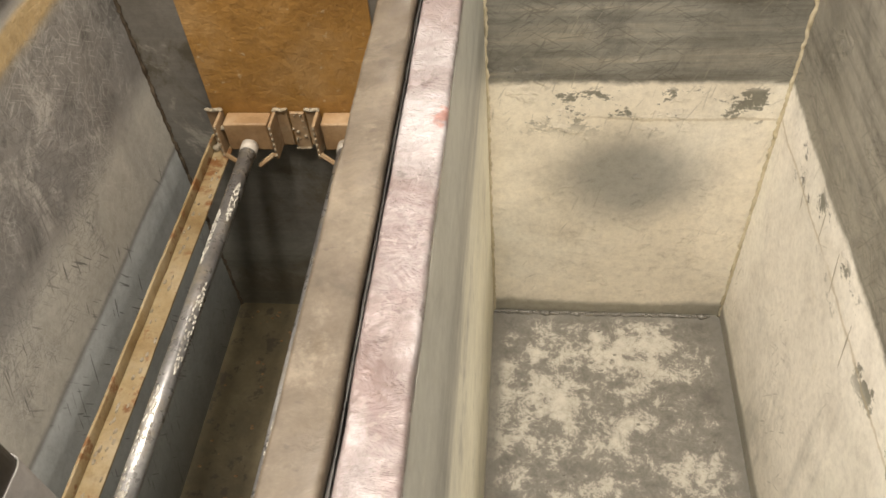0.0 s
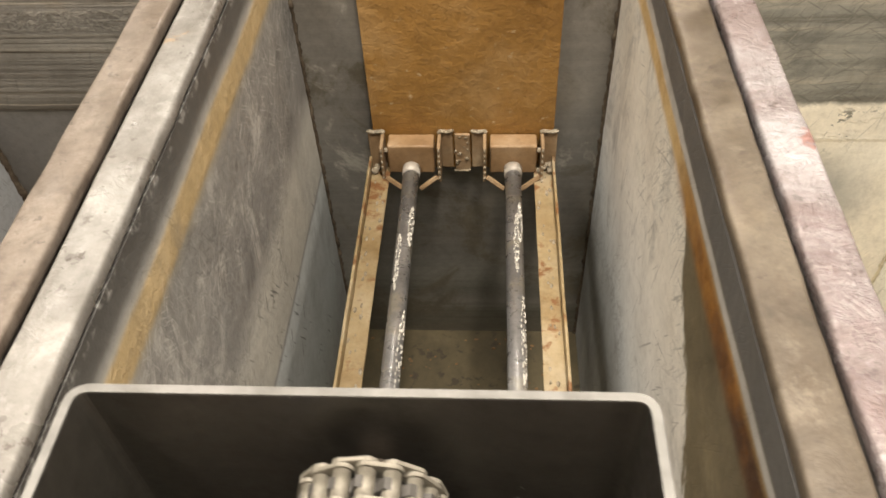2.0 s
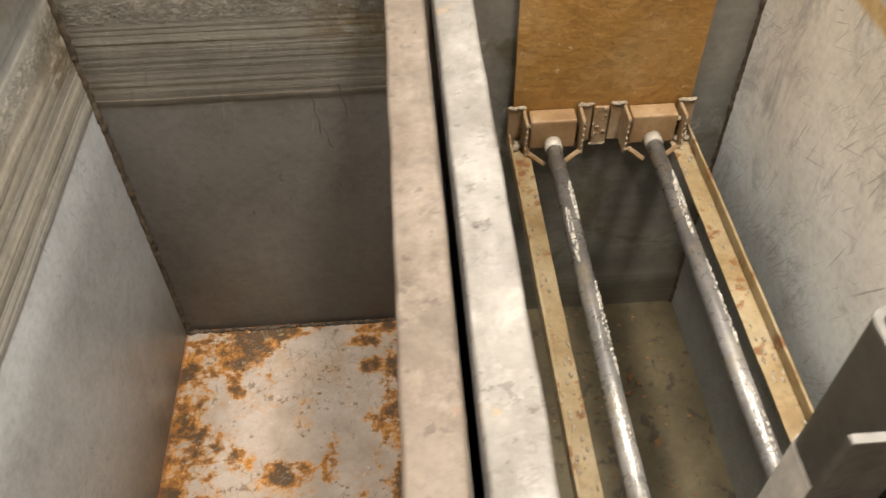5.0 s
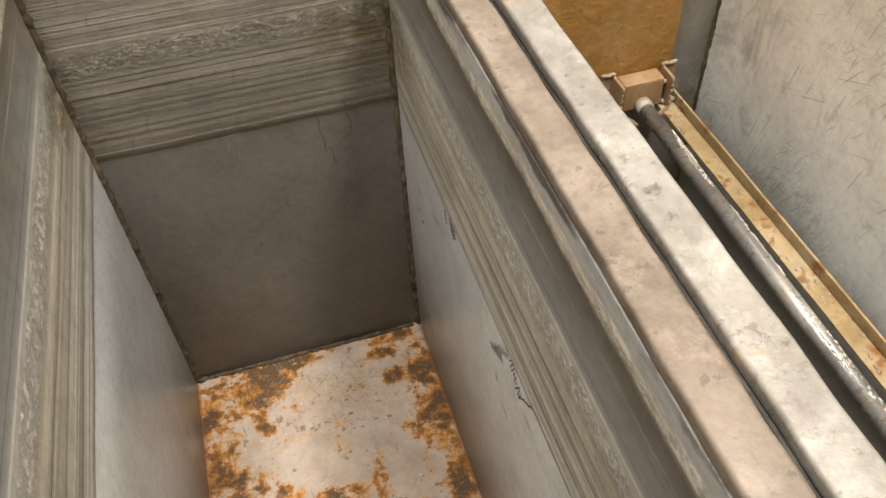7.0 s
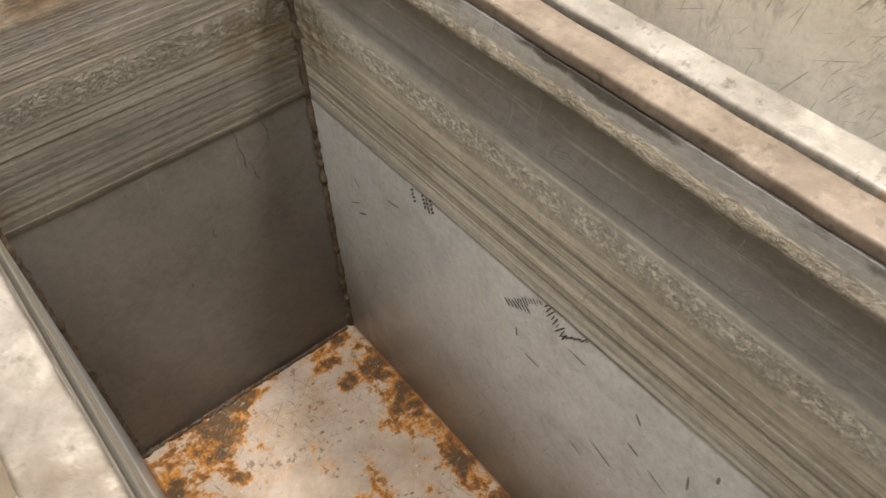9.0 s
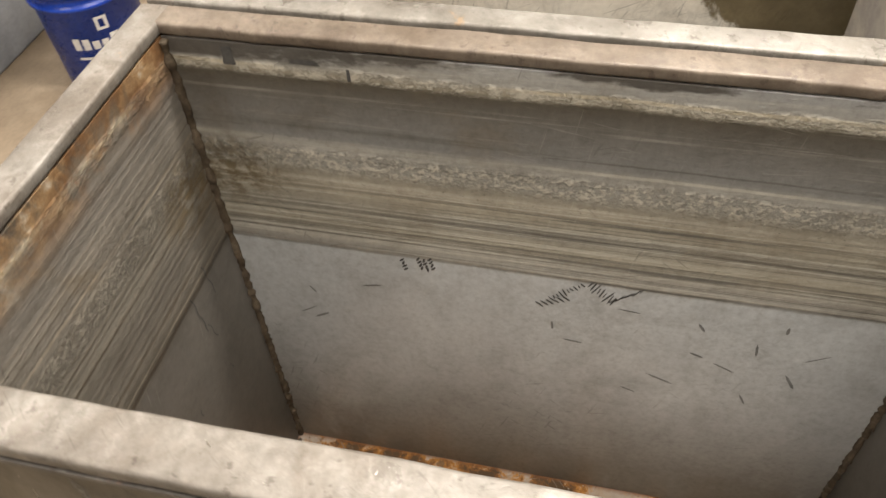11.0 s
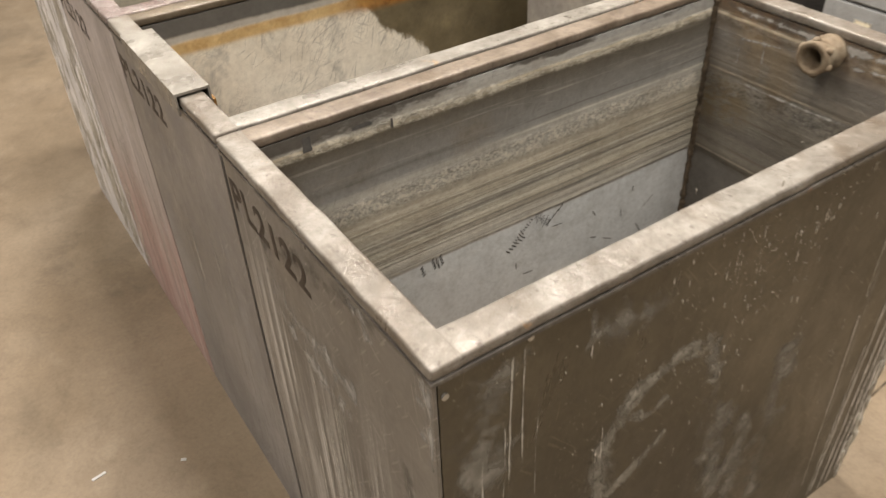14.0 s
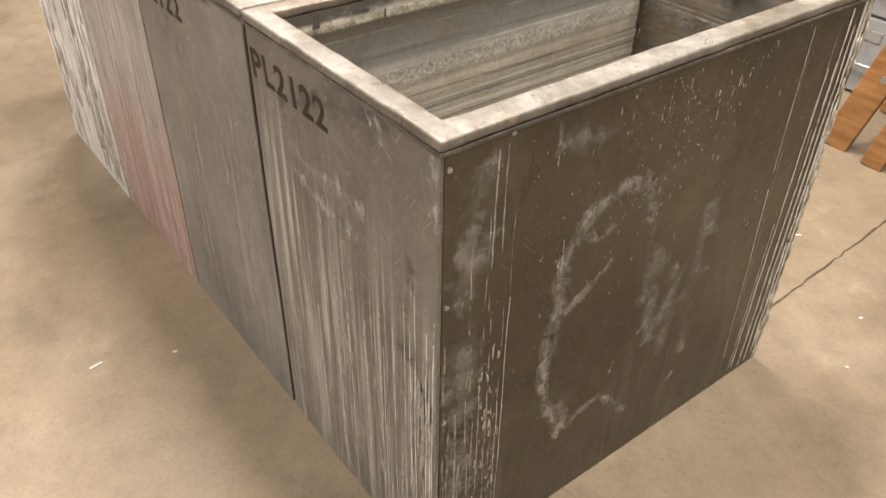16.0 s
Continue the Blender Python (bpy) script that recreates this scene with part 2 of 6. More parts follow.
        col = w.mix(rp, col, w.ramp(w.noise(14, 6, 0.7), [(0.34, (0.07, 0.032, 0.012)), (0.48, (0.22, 0.11, 0.04)), (0.6, (0.40, 0.26, 0.13)), (0.7, (0.62, 0.55, 0.44))]))
    # rubs and grey smears on the smooth lower sheet
    low = w.span(zs, lo, lo - 0.02)
    rub = w.noise(2.6, 5, 0.6, (1, 1, 0.6), 0.5)
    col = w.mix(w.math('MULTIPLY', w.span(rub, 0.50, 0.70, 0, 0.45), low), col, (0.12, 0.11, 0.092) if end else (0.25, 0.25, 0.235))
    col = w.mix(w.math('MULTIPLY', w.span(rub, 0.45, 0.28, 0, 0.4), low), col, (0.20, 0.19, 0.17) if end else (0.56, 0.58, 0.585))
    col = w.mix(w.math('MULTIPLY', w.scratches(0.05, 0.004, (20, 70, -40), 1 if end else 0, 0.69, 5.0, 0.50, 0.58), 0.35), col, (0.08, 0.075, 0.066))
    col = w.mix(w.math('MULTIPLY', w.scratches(0.09, 0.003, (5, -12, 80), 1 if end else 0, 0.71, 3.0, 0.50, 0.60), 0.12), col, (0.62, 0.60, 0.54))
    h = w.math('ADD', w.math('MULTIPLY', cr, 0.8), w.math('ADD', w.math('MULTIPLY', sp, w.span(zs, lo - 0.01, lo + 0.02, 0.04, 0.45)), w.math('MULTIPLY', w.math('MULTIPLY', zone, fine), 1.0)))
    r = w.math('ADD', w.span(rub, 0.3, 0.7, 0.32, 0.48), w.math('MULTIPLY', w.span(zs, lo - 0.01, lo + 0.01), 0.2))
    return w.done(col, r, h, 0.004, 0.85, None, 0.6)


# Same sheet three times; the lower gains dim the end walls in their colour.
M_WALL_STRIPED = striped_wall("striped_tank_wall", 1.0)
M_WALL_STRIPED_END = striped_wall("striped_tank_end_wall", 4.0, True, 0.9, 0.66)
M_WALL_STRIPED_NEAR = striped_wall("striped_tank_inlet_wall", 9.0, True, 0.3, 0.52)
# narrow conveyor tank
def ochre_wall():
    w = Mat("ochre_line_tank_wall", 0.55, 0.1, 8.0)
    z, y = w.axis(2), w.axis(1)
    n = w.noise(5.0, 6, 0.65)
    zz = w.math('ADD', z, w.math('MULTIPLY', w.math('SUBTRACT', n, 0.5), 0.018))
    # Stops below 0.30 put the shade above the tank floor into the colour.
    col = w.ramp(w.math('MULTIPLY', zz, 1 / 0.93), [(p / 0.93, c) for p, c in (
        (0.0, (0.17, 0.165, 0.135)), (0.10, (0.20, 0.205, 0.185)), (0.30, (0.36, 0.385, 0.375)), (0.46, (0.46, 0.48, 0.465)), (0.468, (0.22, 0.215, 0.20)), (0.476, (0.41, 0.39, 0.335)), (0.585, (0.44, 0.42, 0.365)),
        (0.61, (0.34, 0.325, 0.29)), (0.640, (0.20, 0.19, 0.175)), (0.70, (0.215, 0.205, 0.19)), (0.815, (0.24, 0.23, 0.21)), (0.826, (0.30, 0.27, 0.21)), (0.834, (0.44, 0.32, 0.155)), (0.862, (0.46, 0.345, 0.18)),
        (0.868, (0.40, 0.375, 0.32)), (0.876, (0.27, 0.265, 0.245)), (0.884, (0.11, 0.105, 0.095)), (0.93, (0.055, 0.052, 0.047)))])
    # worn, criss-crossed scuffing in the dark zone
    zone = w.band(zz, 0.63, 0.822, 0.012)
    blot = w.noise(9, 8, 0.75, (1, 1, 0.8), 0.6)
    col = w.mix(w.math('MULTIPLY', zone, w.span(blot, 0.50, 0.62, 0, 0.85)), col, (0.44, 0.42, 0.38))
    col = w.mix(w.math('MULTIPLY', zone, w.span(blot, 0.46, 0.36, 0, 0.8)), col, (0.10, 0.095, 0.086))
    mess = w.scratches(0.035, 0.0022, (25, 65, -35, -70, 5), 0, 0.62, 5, 0.40, 0.56)
    pale = w.scratches(0.04, 0.0022, (40, 80, -20, -55), 0, 0.63, 4.5, 0.40, 0.56)
    wide = w.band(zz, 0.50, 0.83, 0.03)
    col = w.mix(w.math('MULTIPLY', wide, w.math('MULTIPLY', mess, 0.45)), col, (0.10, 0.096, 0.088))
    col = w.mix(w.math('MULTIPLY', wide, w.math('MULTIPLY', pale, 0.35)), col, (0.60, 0.58, 0.53))
    # smears, streaks and a few long cuts lower down
    sm = w.noise(4, 6, 0.65, (1, 0.8, 0.5), 0.5)
    col = w.mix(w.span(sm, 0.52, 0.70, 0, 0.45), col, (0.22, 0.215, 0.20))
    low = w.span(zz, 0.62, 0.58)
    col = w.mix(w.math('MULTIPLY', low, w.math('MULTIPLY', w.scratches(0.06, 0.005, (60, 110), 0, 0.67, 5, 0.44, 0.54), 0.8)), col, (0.10, 0.095, 0.085))
    och = w.math('MULTIPLY', w.band(zz, 0.832, 0.866, 0.005), w.span(w.noise(22, 7, 0.75), 0.44, 0.60))
    col = w.mix(w.math('MULTIPLY', och, 0.55), col, (0.58, 0.44, 0.24))
    edge = w.math('MULTIPLY', w.span(z, 0.900, 0.908), w.span(w.noise(40, 5, 0.7), 0.5, 0.6))
    col = w.mix(w.math('MULTIPLY', edge, 0.6), col, (0.42, 0.41, 0.38))
    h = w.math('ADD', w.math('SUBTRACT', blot, w.math('MULTIPLY', mess, 0.5)), w.math('ADD', w.math('MULTIPLY', w.noise(70, 5, 0.7), 0.4), w.math('MULTIPLY', och, 0.6)))
    return w.done(col, w.span(sm, 0.3, 0.7, 0.42, 0.62), h, 0.0018, 0.6, None, 0.5)


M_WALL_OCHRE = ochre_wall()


def rust_side_wall():
    w = Mat("pale_wall_with_rust_run", 0.55, 0.05, 13.0)
    z, y = w.axis(2), w.axis(1)
    n = w.noise(3.5, 7, 0.65)
    f = w.noise(11, 7, 0.72, (1, 1, 0.5), 0.7)
    # Base turns darker towards the floor.
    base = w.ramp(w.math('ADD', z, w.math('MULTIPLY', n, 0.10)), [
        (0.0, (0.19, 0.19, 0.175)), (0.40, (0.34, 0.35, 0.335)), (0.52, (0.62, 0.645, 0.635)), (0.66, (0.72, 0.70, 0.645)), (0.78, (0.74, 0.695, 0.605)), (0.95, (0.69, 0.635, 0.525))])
    base = w.mix(w.span(f, 0.50, 0.68, 0, 0.65), base, (0.30, 0.295, 0.275))
    soft = w.noise(3.0, 5, 0.6, (1, 1.4, 0.35), 0.4)
    base = w.mix(w.span(soft, 0.52, 0.68, 0, 0.5), base, (0.33, 0.33, 0.32))
    flake = w.math('MULTIPLY', w.span(w.noise(20, 8, 0.78), 0.50, 0.60), w.span(z, 0.62, 0.74))
    base = w.mix(w.math('MULTIPLY', flake, 0.55), base, (0.74, 0.71, 0.62))
    cut = w.scratches(0.045, 0.0022, (62, 48, 75, 15, -30), 0, 0.64, 4, 0.42, 0.58)
    base = w.mix(w.math('MULTIPLY', cut, 0.5), base, (0.18, 0.17, 0.15))
    base = w.mix(w.math('MULTIPLY', w.scratches(0.09, 0.0030, (58, 78, 25), 0, 0.70, 3, 0.46, 0.54), 0.5), base, (0.10, 0.095, 0.085))
    # brown sheet of old liquor towards the drive end
    edge = w.math('ADD', w.math('ADD', y, w.math('MULTIPLY', z, -1.1)), w.math('MULTIPLY', w.math('SUBTRACT', w.noise(12, 7, 0.75, (1, 1, 0.6)), 0.5), 0.15))
    brown = w.math('MULTIPLY', w.span(edge, -1.435, -1.415, 1, 0), w.span(z, 0.25, 0.5))
    base = w.mix(brown, base, w.ramp(w.noise(7, 6, 0.7), [(0.35, (0.085, 0.068, 0.036)), (0.6, (0.15, 0.122, 0.07)), (0.72, (0.22, 0.18, 0.10))]))
    zz = w.math('ADD', z, w.math('MULTIPLY', w.math('SUBTRACT', w.noise(4, 6, 0.6), 0.5), 0.016))
    line = w.band(zz, 0.842, 0.868, 0.007)
    base = w.mix(w.math('MULTIPLY', line, 0.9), base, w.ramp(w.noise(15, 6, 0.7), [(0.35, (0.44, 0.27, 0.085)), (0.6, (0.62, 0.44, 0.19))]))
    rust = w.math('MULTIPLY', w.span(w.math('ADD', y, w.math('MULTIPLY', w.math('SUBTRACT', n, 0.5), 0.2)), -0.58, -0.42, 1, 0), w.band(zz, 0.832, 0.866, 0.010))
    rc = w.ramp(w.math('ADD', w.noise(9, 6, 0.7), w.math('MULTIPLY', y, 0.25)), [(0.20, (0.055, 0.020, 0.006)), (0.36, (0.20, 0.080, 0.012)), (0.52, (0.42, 0.20, 0.035))])
    base = w.mix(rust, base, rc)
    base = w.mix(w.band(zz, 0.868, 0.880, 0.004), base, (0.42, 0.40, 0.36))
    base = w.mix(w.span(zz, 0.876, 0.884), base, (0.11, 0.105, 0.096))
    h = w.math('ADD', w.math('SUBTRACT', f, w.math('MULTIPLY', cut, 0.5)), w.math('MULTIPLY', w.noise(60, 4), 0.4))
    return w.done(base, w.span(f, 0.3, 0.8, 0.42, 0.7), h, 0.0016, 0.55, None, 0.45)


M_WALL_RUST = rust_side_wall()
M_WALL_GREY = banded_wall("dark_grey_tank_wall", [
    (0.0, (0.104, 0.090, 0.066)), (0.1, (0.081, 0.077, 0.057)), (0.13, (0.152, 0.144, 0.123)), (0.17, (0.090, 0.086, 0.070)), (0.22, (0.152, 0.149, 0.127)), (0.3, (0.114, 0.108, 0.094)),
    (0.6, (0.142, 0.135, 0.119)), (0.8, (0.162, 0.149, 0.127)), (1.0, (0.162, 0.144, 0.123))], rough=0.42, wob=0.03, shift=17.0, scratch=0.15, metal=0.15, fine=0.15, gain=1.75, smudge=(0.30, 0.265, 0.20), patches=[((0.12, 0.105, 0.075), 0.50, 0.62, 6.0, 0.1, 0.95), ((0.36, 0.34, 0.29), 0.56, 0.68, 9.0, 0.45, 0.95)])
# cream-lined tank
CREAM = (0.81, 0.745, 0.615)


def cream_wall(name, shift, smear, top=0.62, top_col=(0.17, 0.165, 0.14), scuffs=0.0, coat=CREAM, face=1):
    w = Mat(name, 0.6, 0.0, shift)
    z = w.axis(2)
    n = w.noise(4.5, 7, 0.7)
    zz = w.math('ADD', z, w.math('MULTIPLY', w.math('SUBTRACT', n, 0.5), 0.05))
    cream = w.mix(w.span(w.noise(2.6, 5), 0.4, 0.7), coat, (0.84, 0.815, 0.72))
    cream = w.mix(w.span(w.noise(30, 6, 0.7), 0.58, 0.75, 0, 0.2), cream, (0.66, 0.58, 0.42))
    lines = w.noise(1.6, 7, 0.7, (1.5, 1.5, 24))
    grey = w.ramp(lines, [(0.3, (0.12, 0.108, 0.085)), (0.5, tuple(q * 1.3 for q in top_col)), (0.62, (0.31, 0.285, 0.23)), (0.75, (0.46, 0.42, 0.31))])
    grey = w.mix(w.span(w.noise(8, 6, 0.7, None, 1.2), 0.5, 0.7, 0, 0.5), grey, (0.09, 0.088, 0.078))
    col = w.mix(w.span(zz, top - 0.006, top + 0.006), cream, grey)
    # flaked lower edge of the coating near the tide line
    fl = w.math('MULTIPLY', w.span(w.noise(10, 8, 0.75, (1, 1, 1.4)), 0.565, 0.585), w.math('MULTIPLY', w.span(z, top - 0.12, top - 0.05), w.span(z, top - 0.02, top, 1, 0)))
    col = w.mix(w.math('MULTIPLY', fl, 0.9), col, (0.17, 0.165, 0.13))
    if smear:
        cx, cz, rx, rz = smear
        dx = w.math('MULTIPLY', w.math('SUBTRACT', w.axis(0), cx), 1 / rx)
        dz = w.math('MULTIPLY', w.math('SUBTRACT', z, cz), 1 / rz)
        d = w.math('SQRT', w.math('ADD', w.math('MULTIPLY', dx, dx), w.math('MULTIPLY', dz, dz)))
        d = w.math('ADD', d, w.math('MULTIPLY', w.math('SUBTRACT', w.noise(7, 6, 0.7, (1, 1, 0.5)), 0.5), 0.9))
        col = w.mix(w.span(d, 0.3, 1.2, 0.8, 0), col, (0.26, 0.265, 0.245))
    if scuffs:
        f = w.span(w.noise(3.2, 7, 0.7, (1, 1, 0.45), 0.5), 0.5, 0.66, 0, scuffs)
        col = w.mix(f, col, (0.44, 0.43, 0.38))
    # grey-brown rubs, cuts through the coat and an old tide line
    cut = w.scratches(0.06, 0.004, (60, 80, 40), face, 0.70, 4, 0.50, 0.60)
    col = w.mix(w.math('MULTIPLY', cut, 0.45), col, (0.30, 0.28, 0.22))
    col = w.mix(w.math('MULTIPLY', w.scratches(0.05, 0.003, (35, -30, 65, 10), face, 0.64, 5, 0.42, 0.56), w.span(zz, top - 0.01, top + 0.01, 0.0, 0.4)), col, (0.07, 0.066, 0.056))
    tide = w.math('MULTIPLY', w.span(w.math('ABSOLUTE', w.math('SUBTRACT', zz, top - 0.068)), 0.001, 0.004, 0.5, 0), w.span(w.noise(5, 3), 0.42, 0.5))
    col = w.mix(tide, col, (0.46, 0.38, 0.24))
    # grey wet foot
    col = w.mix(w.span(zz, 0.055, 0.075, 0.8, 0), col, (0.22, 0.21, 0.165))
    col = w.mix(w.math('MULTIPLY', w.span(w.cells(34), 0.03, 0.06, 1, 0), 0.15), col, (0.75, 0.7, 0.55))
    b = w.math('ADD', w.noise(22, 8, 0.72), w.math('MULTIPLY', w.span(w.noise(13, 7, 0.7, (1, 1, 1.6)), 0.58, 0.62), w.span(w.noise(3, 2), 0.44, 0.56, 0.1, 0.6)))
    return w.done(col, w.span(n, 0.35, 0.65, 0.38, 0.6), b, 0.0032, 0.7)


M_CREAM_FAR = cream_wall("cream_coated_end_wall", 21.0, (0.282, 0.405, 0.16, 0.115), 0.60)
M_CREAM_RIGHT = cream_wall("cream_coated_scuffed_wall", 25.0, None, 0.60, (0.22, 0.205, 0.17), 0.6, (0.85, 0.805, 0.72), 0)


def pale_wall():
    w = Mat("pale_streaked_wall", 0.5, 0.05, 31.0)
    l = w.noise(1.3, 8, 0.7, (1.2, 1.2, 20))
    c = w.ramp(w.math('ADD', w.axis(2), w.math('MULTIPLY', w.math('SUBTRACT', l, 0.5), 0.35)), [
        (0.0, (0.55, 0.53, 0.43)), (0.45, (0.78, 0.75, 0.60)), (0.62, (0.66, 0.64, 0.53)), (0.72, (0.30, 0.30, 0.27)), (0.80, (0.44, 0.44, 0.39)), (0.9, (0.5, 0.5, 0.44))])
    c = w.mix(w.span(w.noise(9, 6, 0.7), 0.55, 0.7, 0, 0.5), c, (0.22, 0.22, 0.2))
    return w.done(c, 0.45, w.math('ADD', w.noise(60, 5, 0.7), l), 0.0015, 0.5)


M_PALE = pale_wall()


def rust_floor():
    w = Mat("rusted_pale_floor", 0.55, 0.0, 2.0)
    x, y = w.axis(0), w.axis(1)
    base = w.ramp(w.noise(7, 7, 0.65), [(0.3, (0.35, 0.275, 0.21)), (0.5, (0.46, 0.385, 0.32)), (0.7, (0.55, 0.48, 0.42))])
    tan = w.span(w.noise(6, 6, 0.7, None, 0.4), 0.50, 0.66, 0, 0.6)
    base = w.mix(tan, base, (0.42, 0.29, 0.17))
    edge = w.math('MINIMUM', w.math('MINIMUM', w.math('SUBTRACT', x, 0.047), w.math('SUBTRACT', 0.50, x)), w.math('SUBTRACT', -0.039, y))
    # where the rust has eaten through
    spots = None
    for cu, cv, ru, rv in ((0.085, -0.125, 0.075, 0.075), (0.165, -0.080, 0.085, 0.050), (0.225, -0.055, 0.06, 0.03), (0.150, -0.130, 0.03, 0.06), (0.465, -0.215, 0.045, 0.13), (0.425, -0.150, 0.032, 0.030),
                           (0.405, -0.092, 0.045, 0.016), (0.460, -0.060, 0.02, 0.02), (0.163, -0.192, 0.022, 0.020), (0.150, -0.292, 0.035, 0.03), (0.180, -0.335, 0.03, 0.035), (0.278, -0.365, 0.05, 0.03),
                           (0.345, -0.352, 0.022, 0.045), (0.075, -0.262, 0.05, 0.09), (0.10, -0.45, 0.06, 0.10), (0.48, -0.47, 0.03, 0.14), (0.33, -0.55, 0.08, 0.05), (0.20, -0.62, 0.07, 0.08)):
        b = w.spot(x, y, cu, cv, ru * 1.25, rv * 1.25)
        spots = b if spots is None else w.math('MAXIMUM', spots, b)
    n = w.noise(17, 9, 0.74, None, 0.25)
    fine = w.noise(60, 6, 0.75)
    f = w.math('ADD', w.math('ADD', n, w.math('MULTIPLY', w.math('SUBTRACT', fine, 0.5), 0.16)), w.math('ADD', w.math('MULTIPLY', spots, 0.145), w.span(edge, 0.0, 0.05, 0.06, 0.0)))
    stain = w.span(f, 0.53, 0.60, 0, 0.55)
    base = w.mix(stain, base, (0.50, 0.285, 0.115))
    rc = w.ramp(w.math('ADD', f, w.math('MULTIPLY', w.math('SUBTRACT', w.noise(26, 5, 0.7), 0.5), 0.25)),
                [(0.54, (0.60, 0.30, 0.07)), (0.60, (0.50, 0.22, 0.035)), (0.65, (0.26, 0.105, 0.016)), (0.71, (0.075, 0.040, 0.013))])
    col = w.mix(w.span(f, 0.595, 0.615, 0, 0.96), base, rc)
    col = w.mix(w.math('MULTIPLY', w.span(w.noise(40, 5, 0.7), 0.60, 0.63), 0.75), col, (0.17, 0.105, 0.055))
    col = w.mix(w.math('MULTIPLY', w.scratches(0.035, 0.004, (20, 75, -40), 2, 0.66, 6, 0.46, 0.54), 0.7), col, (0.22, 0.18, 0.14))
    col = w.mix(w.span(w.math('ADD', edge, w.math('MULTIPLY', fine, 0.012)), 0.004, 0.014, 0.85, 0), col, (0.20, 0.075, 0.022))
    # Tiny glints painted into the colour as pale specks.
    glint = w.span(w.noise(130, 3, 0.6), 0.66, 0.70)
    col = w.mix(w.math('MULTIPLY', glint, 0.5), col, (0.75, 0.70, 0.62))
    return w.done(col, w.span(f, 0.5, 0.65, 0.5, 0.7), w.math('ADD', f, w.math('MULTIPLY', fine, 0.4)), 0.003, 0.7, None, 0.35)


M_FLOOR_RUST = rust_floor()


def patch_floor():
    w = Mat("flaked_cream_floor", 0.6, 0.0, 41.0)
    n = w.noise(26, 10, 0.82, None, 0.25)
    big = w.noise(3.6, 5)
    f = w.math('ADD', n, w.math('MULTIPLY', w.math('SUBTRACT', big, 0.5), 0.55))
    x, y = w.axis(0), w.axis(1)
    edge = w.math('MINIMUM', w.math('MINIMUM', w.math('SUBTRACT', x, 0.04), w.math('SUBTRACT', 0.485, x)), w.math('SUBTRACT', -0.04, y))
    f = w.math('ADD', f, w.math('MULTIPLY', w.spot(x, y, 0.33, -0.14, 0.14, 0.08), 0.07))
    col = w.ramp(f, [(0.34, (0.11, 0.102, 0.085)), (0.46, (0.165, 0.155, 0.13)), (0.525, (0.21, 0.196, 0.165)), (0.54, (0.36, 0.335, 0.28)), (0.62, (0.46, 0.43, 0.36)), (0.74, (0.54, 0.505, 0.43))])
    col = w.mix(w.math('MULTIPLY', w.scratches(0.05, 0.004, (0, 35, 90, -50), 2, 0.66, 5, 0.44, 0.54), 0.35), col, (0.13, 0.12, 0.10))
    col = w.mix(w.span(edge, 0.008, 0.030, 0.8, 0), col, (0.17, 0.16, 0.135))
    return w.done(col, w.span(f, 0.45, 0.6, 0.38, 0.65), f, 0.0025, 0.6, None, 0.4)


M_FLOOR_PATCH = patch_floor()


def olive_floor():
    w = Mat("olive_silted_floor", 0.65, 0.0, 47.0)
    col = w.ramp(w.noise(5, 7, 0.65), [(0.3, (0.045, 0.034, 0.014)), (0.5, (0.082, 0.064, 0.029)), (0.7, (0.135, 0.110, 0.060))])
    col = w.mix(w.span(w.noise(28, 6, 0.7), 0.56, 0.62, 0, 0.85), col, (0.035, 0.024, 0.012))
    return w.done(col, 0.6, w.noise(35, 6, 0.7), 0.002, 0.6)


M_FLOOR_OLIVE = olive_floor()


def rim_mat(name, a, b, c, rough, shift, crust=0.0, spot=(0.35, 0.15, 0.07), spots=0.5):
    w = Mat(name, rough, 0.1, shift)
    n = w.noise(6, 9, 0.7, None, 0.5)
    col = w.ramp(n, [(0.3, a), (0.5, b), (0.66, c)])
    # rubbed dark film, chalky bloom, scrapes and rust specks
    film = w.noise(15, 8, 0.72, None, 0.8)
    col = w.mix(w.span(film, 0.50, 0.66, 0, 0.4), col, tuple(q * 0.55 for q in a))
    bloom = w.noise(20, 9, 0.8, None, 0.2)
    col = w.mix(w.span(bloom, 0.50, 0.66, 0, 0.42), col, tuple(min(0.8, q * 1.3 + 0.02) for q in c))
    scr = w.scratches(0.03, 0.0022, (15, 70, -50), 2, 0.68, 6, 0.50, 0.60)
    col = w.mix(w.math('MULTIPLY', scr, 0.25), col, tuple(q * 0.35 for q in a))
    speck = w.span(w.noise(75, 4, 0.6), 0.63, 0.67)
    col = w.mix(w.math('MULTIPLY', speck, 0.5), col, (0.06, 0.045, 0.035))
    col = w.mix(w.math('MULTIPLY', w.span(w.noise(11, 6, 0.65), 0.64, 0.68), spots), col, spot)
    rr = w.span(w.noise(16, 5), 0.35, 0.65, rough - 0.15, rough + 0.15)
    h = w.math('ADD', w.math('MULTIPLY', film, 0.4), w.math('MULTIPLY', w.noise(38, 6, 0.7, (1, 1, 1), 0.8), 0.4 + crust))
    return w.done(col, rr, h, 0.0022 + 0.003 * crust, 0.7, None, 0.7)


M_RIM_TAN = rim_mat("tan_stained_rim", (0.112, 0.084, 0.062), (0.150, 0.120, 0.092), (0.195, 0.163, 0.130), 0.45, 3.0)
M_RIM_SILVER = rim_mat("silver_white_rim", (0.165, 0.15, 0.128), (0.215, 0.202, 0.18), (0.285, 0.275, 0.25), 0.38, 5.0, 0.2, (0.38, 0.25, 0.13), 0.5)
